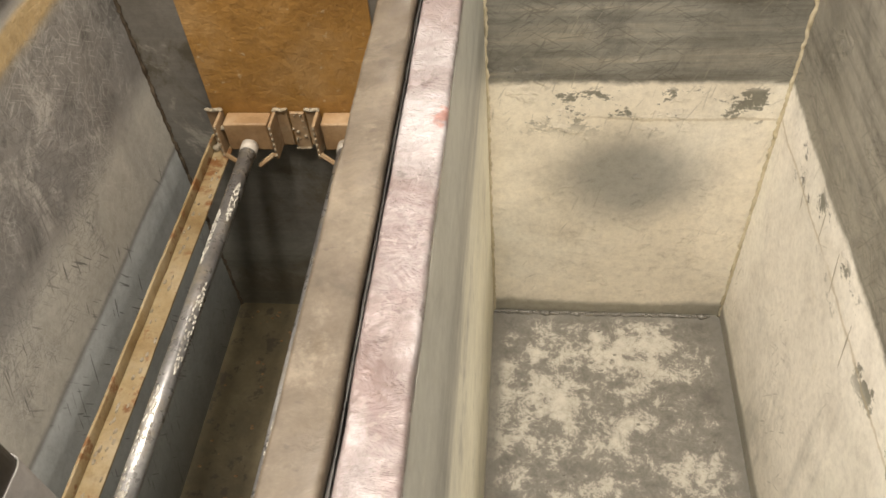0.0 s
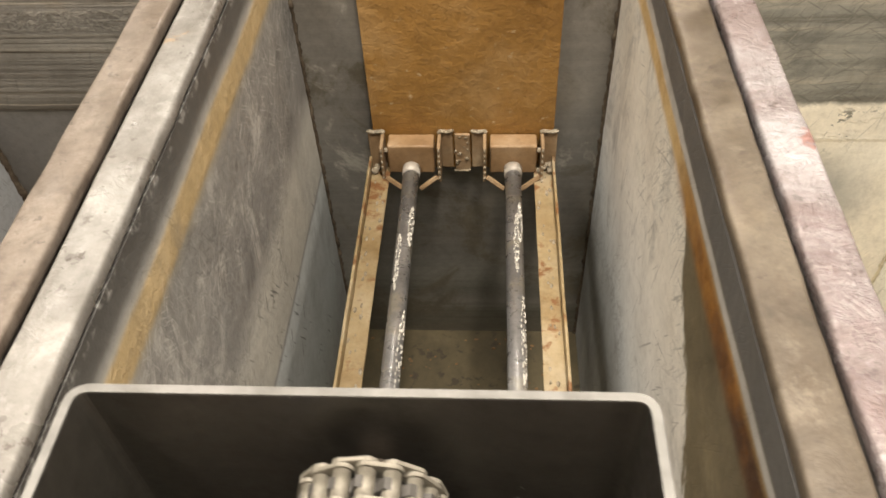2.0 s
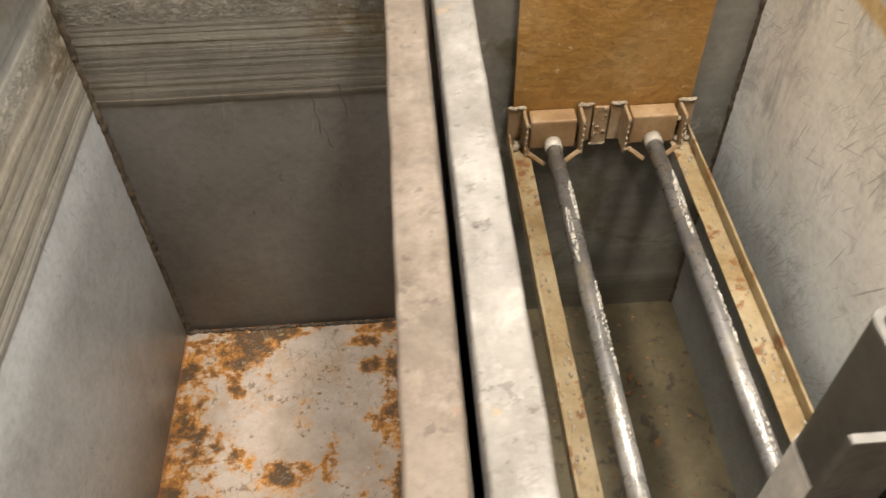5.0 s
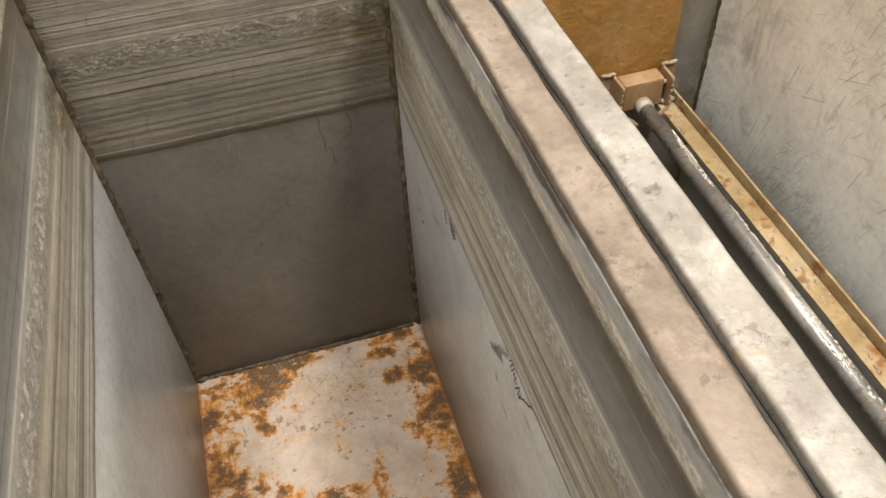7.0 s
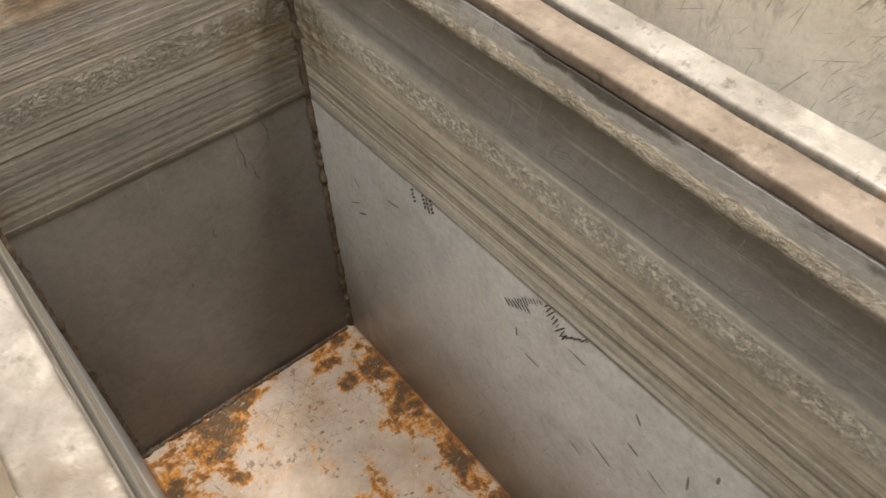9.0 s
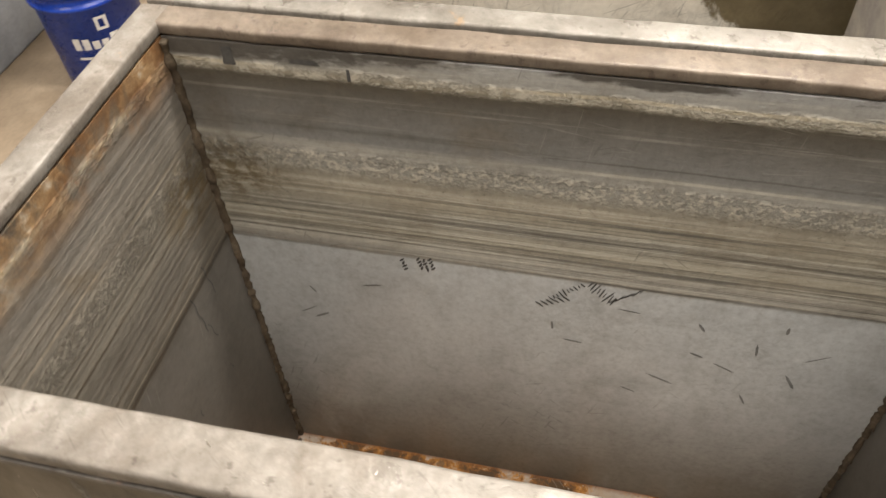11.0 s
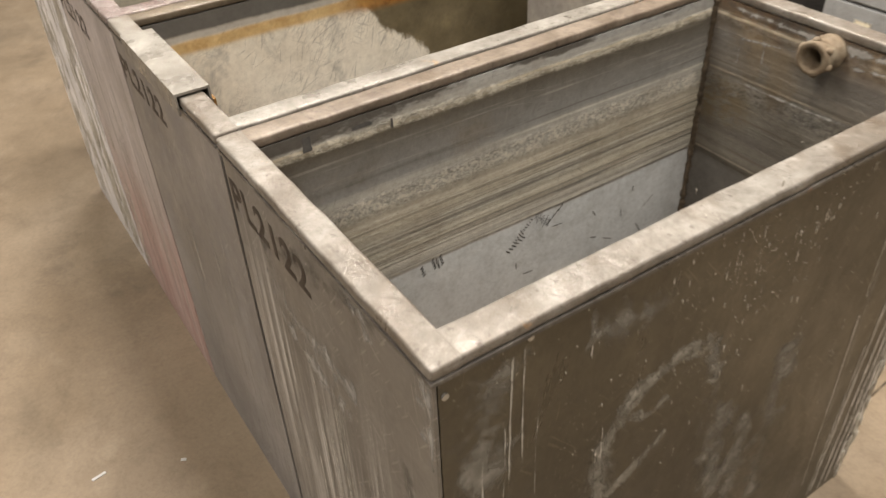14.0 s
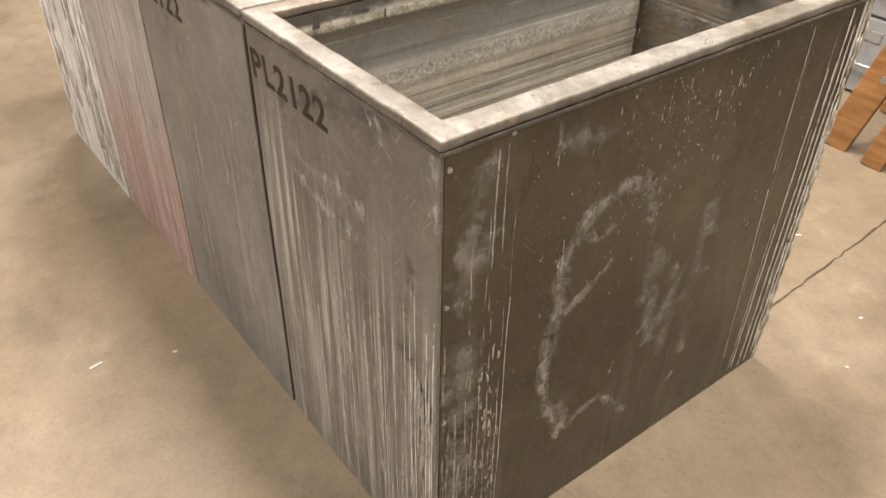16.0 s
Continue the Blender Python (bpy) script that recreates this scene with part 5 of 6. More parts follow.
# scuffs on the striped tank's wall
def scuffs():
    rnd = random.Random(21)
    xw = X3[1] - X3[0] - RIM
    spots = bmesh.new()

    def dash(y, z, length, ang, w):
        a = math.radians(ang)
        dy, dz = math.cos(a) * length / 2, math.sin(a) * length / 2
        ny, nz = -math.sin(a) * w, math.cos(a) * w
        vs = [(y - dy, z - dz), (y - dy * 0.5 + ny, z - dz * 0.5 + nz), (y + dy * 0.6 + ny, z + dz * 0.6 + nz), (y + dy, z + dz), (y + dy * 0.4 - ny, z + dz * 0.4 - nz), (y - dy * 0.7 - ny, z - dz * 0.7 - nz)]
        spots.faces.new([spots.verts.new((xw, p[0], p[1])) for p in vs])

    for k in range(9):
        dash(-0.545 - 0.004 * k, 0.588 - 0.0035 * k, rnd.uniform(0.010, 0.030), -62 + rnd.uniform(-10, 10), rnd.uniform(0.0006, 0.0013))
    for k in range(10):
        dash(-0.535 + 0.0045 * k, 0.585 - 0.004 * k, rnd.uniform(0.006, 0.017), 50 + rnd.uniform(-14, 14), rnd.uniform(0.0006, 0.0013))
    for k in range(8):
        dash(-0.575 - 0.005 * k, 0.560 + 0.004 * k, rnd.uniform(0.006, 0.022), -55 + rnd.uniform(-14, 14), rnd.uniform(0.0006, 0.0013))
    for k in range(6):
        dash(-0.515 + 0.007 * k, 0.553 - 0.004 * k, 0.016, 30 + rnd.uniform(-10, 10), 0.0015)
    for y, z in ((-0.29, 0.578), (-0.313, 0.584), (-0.321, 0.582), (-0.329, 0.586)):
        for k in range(4):
            dash(y - 0.0015 * k, z + 0.008 - 0.006 * k, 0.010, 110 + rnd.uniform(-25, 25), 0.0016)
    part("scuff_mark", spots, M_SCUFF, tank_striped, "dark rubbed scuff marks", False, "stuff")
    spots = bmesh.new()
    long = [(-0.145, 0.492, 0.03, 60), (-0.13, 0.44, 0.05, -30), (-0.15, 0.43, 0.04, -40), (-0.60, 0.545, 0.035, 5), (-0.696, 0.532, 0.02, 55), (-0.70, 0.47, 0.035, 25),
            (-0.773, 0.50, 0.03, 75), (-0.80, 0.55, 0.02, 85), (-0.74, 0.45, 0.05, 25), (-0.66, 0.40, 0.05, 30), (-0.50, 0.49, 0.02, 90), (-0.53, 0.46, 0.035, 0),
            (-0.83, 0.44, 0.05, 60), (-0.85, 0.50, 0.04, -30), (-0.78, 0.38, 0.04, 70), (-0.24, 0.52, 0.05, -20), (-0.62, 0.36, 0.04, 20)]
    for y, z, ln, an in long:
        dash(y, z, ln * rnd.uniform(0.6, 1.0), an + rnd.uniform(-8, 8), rnd.uniform(0.0010, 0.0022))
    part("scuff_mark", spots, M_SMUDGE_GREY, tank_striped, "grey rubbed scuff marks", False, "stuff")


scuffs()


# rubs on the cream lining, drips and squiggles in the striped tank
def lining_marks():
    rnd = random.Random(63)
    xw = X1[1] - X1[0] - RIM
    b = bmesh.new()

    def stroke(y, z, length, ang, w):
        a = math.radians(ang)
        d = Vector((math.cos(a), math.sin(a)))
        n = Vector((-d.y, d.x))
        prev = None
        for i in range(9):
            f = i / 8 - 0.5
            c = Vector((y, z)) + d * length * f
            ww = w * (0.25 + math.sin(math.pi * (i + 0.4) / 8.8)) * rnd.uniform(0.6, 1.2)
            cur = [b.verts.new((xw, c.x + n.x * ww, c.y + n.y * ww)), b.verts.new((xw, c.x - n.x * ww, c.y - n.y * ww))]
            if prev:
                b.faces.new((prev[0], cur[0], cur[1], prev[1]))
            prev = cur

    for q in ((-0.20, 0.53, 0.05, 70, 0.0011), (-0.285, 0.56, 0.05, 80, 0.0012), (-0.36, 0.55, 0.06, 74, 0.0012), (-0.45, 0.52, 0.07, 78, 0.0012)):
        stroke(*q)
    part("scuff_mark", b, M_RUB_TAN, tank_cream, "faint tan rubs on the cream lining", False, "stuff")
    d = bmesh.new()
    xs = X3[1] - X3[0] - RIM
    for y, z0, z1, w in ((-0.115, 0.884, 0.908, 0.007), (-0.255, 0.876, 0.892, 0.002), (-0.205, 0.893, 0.899, 0.016)):
        prev = None
        for i in range(7):
            z = z0 + (z1 - z0) * i / 6
            ww = w * rnd.uniform(0.75, 1.15)
            cur = [d.verts.new((xs, y - ww, z)), d.verts.new((xs, y + ww, z))]
            if prev:
                d.faces.new((prev[0], prev[1], cur[1], cur[0]))
            prev = cur
    part("dark_drip", d, M_SCUFF, tank_striped, "dark dried drips below the rim", False, "stuff")
    s = bmesh.new()
    yw = -RIM
    for x0, z0, n, dx, dz in ((0.372, 0.60, 9, 0.0010, -0.010), (0.385, 0.53, 6, 0.0016, -0.008), (0.415, 0.615, 8, 0.0014, -0.009), (0.30, 0.44, 3, 0.0008, -0.008), (0.395, 0.42, 3, 0.0008, -0.007), (0.24, 0.36, 3, 0.001, -0.006)):
        prev = None
        for i in range(n):
            x = x0 + dx * i + 0.0018 * math.sin(i * 1.7 + x0 * 30)
            z = z0 + dz * i
            w = rnd.uniform(0.0006, 0.0014)
            cur = [s.verts.new((x - w, yw, z)), s.verts.new((x + w, yw, z))]
            if prev:
                s.faces.new((prev[0], cur[0], cur[1], prev[1]))
            prev = cur
    part("dark_drip", s, M_SCUFF, tank_striped, "thin dark squiggles on the end wall", False, "stuff")


lining_marks()

# ------------------------------------------------------------------ drive frame hung in the narrow tank
frame_thing = thing("drive_frame", 0.28, -0.45, 0.0, "ochre-coated steel hanger frame with two tubes and a chain drive", "machine frame")
FX, FY = 0.28, -0.45


def loc(x, y, z):
    return (x - FX, y - FY, z)


def lbox(x0, x1, y0, y1, z0, z1, bevel=0.0, seg=2, bm=None):
    return box(x0 - FX, x1 - FX, y0 - FY, y1 - FY, z0, z1, bevel, seg, bm)


def hook():
    # channel over the far rim
    b = bmesh.new()
    prof = [(0.0035, 0.902), (0.0035, 0.934), (-0.0455, 0.934), (-0.0455, 0.905)]
    prof_o = [(0.0065, 0.902), (0.0065, 0.938), (-0.0485, 0.938), (-0.0485, 0.905)]
    ends = []
    for x in (0.142, 0.420):
        ends.append(([b.verts.new(loc(x, *p)) for p in prof], [b.verts.new(loc(x, *p)) for p in prof_o]))
    (i0, o0), (i1, o1) = ends
    for k in range(3):
        b.faces.new((i0[k], i0[k + 1], i1[k + 1], i1[k]))
        b.faces.new((o0[k + 1], o0[k], o1[k], o1[k + 1]))
        b.faces.new((i0[k + 1], i0[k], o0[k], o0[k + 1]))
        b.faces.new((i1[k], i1[k + 1], o1[k + 1], o1[k]))
    b.faces.new((i0[0], i1[0], o1[0], o0[0]))
    b.faces.new((i1[3], i0[3], o0[3], o1[3]))
    bmesh.ops.recalc_face_normals(b, faces=b.faces[:])
    part("rim_hook", b, M_RIM_SILVER, frame_thing, "grey folded channel over the rim")
    pl = rough_bar(0.141 - FX, 0.421 - FX, -0.054 - FY, -0.0495 - FY, 0.488, 0.915, 0, 0.0006, 0.001, 0.014, 4.0)
    part("back_plate", pl, M_BROWN_PLATE, frame_thing, "ochre-brown coated back plate")


hook()


def bearing(cx, outer):
    """One bracket: ears, bearing block, V-shaped stays and crust; outer = -1 or 1 for the side nearer the tank wall."""
    blk = lbox(cx - 0.036, cx + 0.036, -0.086, -0.055, 0.504, 0.558, 0.003)
    block = part("bearing_block", blk, M_BLOCK, frame_thing, "tan-coated bearing block")
    for s in (-1, 1):
        x = cx + s * 0.044
        wide = 0.024 if s == outer else 0.020
        ear = bmesh.new()
        lbox(x - 0.0025, x + 0.0025, -0.098, -0.055, 0.496, 0.564, 0.001, 1, ear)
        lbox(min(x, x + s * wide), max(x, x + s * wide), -0.060, -0.0545, 0.494, 0.566, 0.001, 1, ear)
        bo = part("bracket", ear, M_BRACKET, frame_thing)
        cr = bmesh.new()
        for k in range(9):
            u = k / 8
            blob(cr, loc(x + s * wide * u * 0.9, -0.060, 0.566 + 0.001 * math.sin(k)), 0.0042, k + cx * 90, (1.2, 1, 0.7), 0.5, 1)
        for k in range(6):
            blob(cr, loc(x, -0.098, 0.504 + 0.011 * k), 0.0026, k + cx * 50, (0.8, 0.8, 1.6), 0.5, 1)
        part("crust", cr, M_CRUST, bo, "cream salt crust", True, "stuff")
        stay = tube_along([loc(cx + s * 0.040, -0.100, 0.508), loc(cx + s * 0.014, -0.105, 0.488)], 0.0042, 6)
        part("stay", stay, M_BRACKET, frame_thing)
    bolt = tube_along([loc(cx + outer * 0.036, -0.080, 0.546), loc(cx + outer * 0.046, -0.080, 0.546)], 0.004, 8)
    part("bolt", bolt, M_CRUST, block)


TUBES = ((0.201, -1), (0.359, 1))
for cx, o in TUBES:
    bearing(cx, o)
mid = part("bracket", rough_bar(0.268 - FX, 0.292 - FX, -0.060 - FY, -0.0545 - FY, 0.486, 0.560, 0, 0.0012, 0.0012, 0.004, 8.0), M_BRACKET, frame_thing)
crumbs = bmesh.new()
for k in range(16):
    blob(crumbs, loc(0.280 + random.uniform(-0.012, 0.012), -0.061, random.uniform(0.49, 0.56)), random.uniform(0.0012, 0.0030), k, (1, 0.5, 1.3), 0.5, 1)
for k in range(8):
    blob(crumbs, loc(0.269 + 0.0031 * k, -0.059, 0.486 + 0.001 * math.sin(k * 2)), 0.0032, k + 40, (1, 0.8, 1.0), 0.5, 1)
part("crust", crumbs, M_CRUST, mid, "cream salt crumbs", True, "stuff")


def shaft_tube(cx, seed):
    rnd = random.Random(seed)
    y0, y1, z0, z1, r = -0.086, -0.857, 0.515, 0.508, 0.0125
    t = part("tube", tube_along([loc(cx, y0, z0), loc(cx, y1, z1)], r, 24), M_TUBE, frame_thing, "dark steel tube with dried salt", True)
    part("collar", tube_along([loc(cx, y0 - 0.001, z0 + 0.0008), loc(cx, y0 - 0.018, z0)], r + 0.0014, 20), M_TUBE_END, t, "", True)
    # patches of dried salt: a crusted outline with a thinner inside
    for yc, ln, ang, wd in ((-0.19, 0.07, 65, 22), (-0.27, 0.10, 100, 18), (-0.44, 0.13, 50, 26), (-0.60, 0.14, 95, 30), (-0.76, 0.12, 60, 30)):
        yc += rnd.uniform(-0.03, 0.03)
        ang += rnd.uniform(-25, 25)
        b = bmesh.new()
        n = 44
        for k in range(n):
            a = 2 * math.pi * k / n
            u = math.cos(a) * ln / 2 * (1 + 0.15 * rnd.uniform(-1, 1))
            v = math.sin(a) * math.radians(wd) * (0.75 + 0.45 * mnoise.noise(Vector((k * 0.5, seed, yc * 9))))
            th = math.radians(ang) + v
            f = (yc + u - y0) / (y1 - y0)
            zc = z0 + (z1 - z0) * f
            blob(b, loc(cx + math.cos(th) * r, yc + u, zc + math.sin(th) * r), rnd.uniform(0.0009, 0.0018), k, (1, 2.4, 1), 0.5, 1)
        for k in range(14):
            u = rnd.uniform(-0.4, 0.4) * ln
            th = math.radians(ang + rnd.uniform(-0.5, 0.5) * wd)
            f = (yc + u - y0) / (y1 - y0)
            zc = z0 + (z1 - z0) * f
            blob(b, loc(cx + math.cos(th) * r, yc + u, zc + math.sin(th) * r), rnd.uniform(0.0008, 0.0018), k + 90, (1, 2.5, 1), 0.5, 1)
        part("salt_patch", b, M_SALT, t, "dried white salt", True, "stuff")


for i, (cx, o) in enumerate(TUBES):
    shaft_tube(cx, 31 + i)


def rail(x_out, s, seed):
    """Angle-iron rail: flat leg with a raised outer leg."""
    b = rough_bar(min(x_out, x_out - s * 0.028) - FX, max(x_out, x_out - s * 0.028) - FX, -0.857 - FY, -0.070 - FY, 0.499, 0.503, 1, 0.0008, 0.0008, 0.02, seed)
    r = part("rail", b, M_RAIL, frame_thing, "ochre rust-stained angle rail", True)
    part("leg", rough_bar(min(x_out, x_out + s * 0.004) - FX, max(x_out, x_out + s * 0.004) - FX, -0.857 - FY, -0.066 - FY, 0.499, 0.522, 1, 0.0006, 0.001, 0.02, seed + 2), M_RAIL, r, "", True)
    cr = bmesh.new()
    rnd = random.Random(seed)
    for k in range(60):
        blob(cr, (x_out - s * rnd.uniform(0.002, 0.024) - FX, rnd.uniform(-0.85, -0.08) - FY, 0.503), rnd.uniform(0.0012, 0.003), k, (1, 2.0, 0.5), 0.5, 1)
    for k in range(10):
        blob(cr, (x_out - s * rnd.uniform(0.002, 0.02) - FX, rnd.uniform(-0.085, -0.07) - FY, 0.508), rnd.uniform(0.004, 0.007), k + 77, (1, 1, 1), 0.5, 1)
    part("flake", cr, M_CRUST, r, "", True, "stuff")


rail(0.137, -1, 3.0)
rail(0.420, 1, 6.0)


# drive channel: hat-shaped sheet at the near end
def arc_path(pts, radius, n=6):
    out = [Vector(pts[0])]
    for a, b, c in zip(pts, pts[1:], pts[2:]):
        a, b, c = Vector(a), Vector(b), Vector(c)
        u, w = (a - b).normalized(), (c - b).normalized()
        p, q = b + u * radius, b + w * radius
        for i in range(n + 1):
            f = i / n
            out.append((p * (1 - f) + b * f) * (1 - f) + (b * (1 - f) + q * f) * f)
    out.append(Vector(pts[-1]))
    return out


ZT, ZB = 1.081, 0.47
HAT = [(0.124, -0.914), (0.156, -0.914), (0.156, -0.859), (0.387, -0.859), (0.387, -0.914), (0.417, -0.914)]
TH = 0.0017


def hat_strip(z0, z1, side, grow=0.0):
    """Sheet of the channel between two heights; side picks the whole sheet or its far skin."""
    path = arc_path(HAT, 0.008)
    b = bmesh.new()
    lo, hi = [], []
    for i, p in enumerate(path):
        d = (path[min(i + 1, len(path) - 1)] - path[max(i - 1, 0)]).normalized()
        n = Vector((-d.y, d.x))
        for s, store in ((-1, lo), (1, hi)):
            q = p + n * s * (TH + grow)
            if side == 'far':
                q = p + n * (TH + (0.0004 if s < 0 else 0.0010))
            store.append((b.verts.new(loc(q.x, q.y, z0)), b.verts.new(loc(q.x, q.y, z1))))
    for i in range(len(path) - 1):
        a, c, d, e = lo[i], lo[i + 1], hi[i], hi[i + 1]
        b.faces.new((a[0], c[0], c[1], a[1]))
        b.faces.new((e[0], d[0], d[1], e[1]))
        b.faces.new((a[1], c[1], e[1], d[1]))
        b.faces.new((c[0], a[0], d[0], e[0]))
    for k in (0, -1):
        b.faces.new((lo[k][0], lo[k][1], hi[k][1], hi[k][0]))
    bmesh.ops.recalc_face_normals(b, faces=b.faces[:])
    return b


channel = part("drive_channel", hat_strip(ZB, ZT, 'all'), M_DRIVE, frame_thing, "dark bent sheet-steel drive channel")
part("cut_edge", hat_strip(ZT, ZT + 0.0012, 'all', 0.0002), M_DRIVE_EDGE, channel, "bright cut sheet edge")
part("back_skin", hat_strip(ZB + 0.01, ZT - 0.10, 'far'), M_CRUSTED_BACK, channel, "salt-streaked rear of the sheet")

# chain, sprocket and gearbox
CX, CZ, CY, CR = 0.2735, 1.026, -0.884, 0.0275


def chain_path():
    pts = []
    n = 22
    pts.append(Vector((CX - CR * 0.96, 0.86)))
    a0, a1 = math.radians(188), math.radians(14)
    for i in range(n + 1):
        a = a0 + (a1 - a0) * i / n
        pts.append(Vector((CX + CR * math.cos(a), CZ + CR * math.sin(a))))
    pts.append(Vector((CX + 0.062, 0.80)))
    # resample to the pitch
    out, pitch, acc = [pts[0]], 0.0105, 0.0
    for p, q in zip(pts, pts[1:]):
        d = (q - p).length
        while acc + d >= pitch:
            f = (pitch - acc) / d
            p = p + (q - p) * f
            out.append(p.copy())
            d = (q - p).length
            acc = 0.0
        acc += d
    return out


def build_chain():
    path = chain_path()
    ch = part("roller_chain", tube_along([(0, 0.006, 0), (0, -0.006, 0)], 0.0022, 8), M_CHAIN, frame_thing, "grimy cream-coloured roller chain")
    ch.location = loc(path[0].x, CY, path[0].y)
    origin = Vector(ch.location)
    pitch = 0.0105
    rol = part("roller", tube_along([(0, -0.0062, 0), (0, 0.0062, 0)], 0.0039, 10, None, 0.04), M_CHAIN, ch, "", True)
    links = []
    for off in (0.0064, 0.0084):
        b = bmesh.new()
        for s in (-1, 1):
            ring = []
            for k in range(14):
                a = 2 * math.pi * k / 14
                u = math.cos(a)
                ring.append(((0 if u < 0 else pitch) + u * 0.0048, math.sin(a) * 0.0052 * (1.0 if abs(u) > 0.2 else 0.85)))
            va = [b.verts.new((p[0], s * off, p[1])) for p in ring]
            vb = [b.verts.new((p[0], s * (off + 0.0018), p[1])) for p in ring]
            b.faces.new(va)
            b.faces.new(vb)
            for k in range(14):
                b.faces.new((va[k], vb[k], vb[(k + 1) % 14], va[(k + 1) % 14]))
            if off > 0.007:
                for x in (0, pitch):
                    tube_along([(x, s * (off + 0.001), 0), (x, s * (off + 0.0034), 0)], 0.0023, 8, b)
        bmesh.ops.recalc_face_normals(b, faces=b.faces[:])
        links.append(part("link", b, M_CHAIN, ch))
    for i, (p, q) in enumerate(zip(path, path[1:])):
        d = q - p
        turn = Matrix.Rotation(-math.atan2(d.y, d.x), 4, 'Y')
        at = Matrix.Translation(Vector(loc(p.x, CY, p.y)) - origin)
        for src in (rol, links[i % 2]):
            if i == 0 and src is rol:
                ob = rol
            elif i < 2 and src is not rol:
                ob = src
            else:
                ob = new(src.name.split(".")[0], src.data)
                ob.parent = ch
            ob.matrix_local = at @ turn


build_chain()


def sprocket():
    b = bmesh.new()
    teeth = 17
    lo, hi = [], []
    for k in range(teeth * 4):
        a = 2 * math.pi * k / (teeth * 4)
        r = 0.0265 if k % 4 in (0, 3) else 0.0315
        x, z = CX + r * math.cos(a), CZ + r * math.sin(a)
        lo.append(b.verts.new(loc(x, CY - 0.0025, z)))
        hi.append(b.verts.new(loc(x, CY + 0.0025, z)))
    b.faces.new(lo)
    b.faces.new(hi[::-1])
    for k in range(len(lo)):
        b.faces.new((lo[k], hi[k], hi[(k + 1) % len(lo)], lo[(k + 1) % len(lo)]))
    bmesh.ops.recalc_face_normals(b, faces=b.faces[:])
    sp = part("sprocket", b, M_CAST, frame_thing, "dark toothed sprocket")
    part("shaft", tube_along([loc(CX, -0.862, CZ), loc(CX, -0.9055, CZ)], 0.0088, 16), M_SHAFT, sp, "brown steel shaft stub", True)
    part("hub", tube_along([loc(CX, -0.872, CZ), loc(CX, -0.893, CZ)], 0.0125, 18), M_CAST, sp, "", True)


sprocket()


def gearbox():
    gx0, gx1 = CX - 0.041, CX + 0.013
    g = part("gearbox", lbox(gx0, gx1, -0.958, -0.906, 0.931, 1.0260, 0.005, 3), M_GEARBOX, frame_thing, "chipped white-painted gearbox")
    part("flange", lbox(gx0 - 0.016, gx1 + 0.010, -0.968, -0.9585, 0.931, 1.028, 0.003, 2), M_GEARBOX, g)
    part("side_cover", lbox(gx1 + 0.0005, gx1 + 0.016, -0.950, -0.912, 0.931, 1.000, 0.004, 2), M_CAST, g)
    for x in (gx0 - 0.006, gx1 + 0.002):
        part("bolt", tube_along([loc(x, -0.968, 1.008), loc(x, -0.973, 1.008)], 0.0046, 6), M_CAST, g)


gearbox()

# ------------------------------------------------------------------ litter in the tanks


def leaf(x, y, z, ln, turn, seed):
    b = bmesh.new()
    n = 8
    rows = []
    for i in range(n + 1):
        f = i / n
        w = ln * 0.22 * math.sin(math.pi * f) + 0.0004
        rows.append([b.verts.new(((f - 0.5) * ln, s * w, 0.002 + abs(s) * 0.003 + 0.002 * math.sin(f * 5 + seed))) for s in (-1, 0, 1)])
    for a, c in zip(rows, rows[1:]):
        for k in range(2):
            b.faces.new((a[k], c[k], c[k + 1], a[k + 1]))
    r = bmesh.ops.extrude_face_region(b, geom=b.faces[:])
    for v in [g for g in r["geom"] if isinstance(g, bmesh.types.BMVert)]:
        v.co.z += 0.0006
    bmesh.ops.recalc_face_normals(b, faces=b.faces[:])
    ob = part("dead_leaf", b, M_LEAF)
    ob.matrix_world = pose(x, y, z, 0, 0, turn)
    return tagged(ob, "small dry brown leaf on the tank floor", "leaf", "leaves in the tank")


for i, (x, y, a) in enumerate(((0.371, -0.218, 70), (0.362, -0.255, 25), (0.385, -0.235, 110), (0.30, -0.26, 10), (0.39, -0.36, 60))):
    leaf(x, y, 0.0295, (0.028, 0.02, 0.016, 0.012, 0.022)[i], a, i)


def grit(t_name, x0, x1, y0, y1, n, mat, seed, label):
    rnd = random.Random(seed)
    b = bmesh.new()
    for i in range(n):
        u = rnd.random()
        x = rnd.uniform(x0, x1)
        y = y1 - (y1 - y0) * rnd.random() ** 1.6
        blob(b, (x, y, 0.0305), rnd.uniform(0.001, 0.0035) * (1.5 if u > 0.9 else 1), i, (1.4, 1, 0.5), 0.5, 1)
    ob = part(t_name, b, mat)
    return tagged(ob, label, "debris", kind="stuff")


grit("silt_grains", 0.06, 0.47, -0.80, -0.06, 140, M_LEAF, 3, "dark silt grains on the tank floor")
grit("rust_flakes", -0.48, -0.06, -0.80, -0.06, 120, M_RAIL, 4, "orange and pale rust flakes on the tank floor")
grit("lining_flakes", 0.60, 1.00, -0.80, -0.06, 90, M_FLOOR_PATCH, 5, "pale lining flakes on the tank floor")


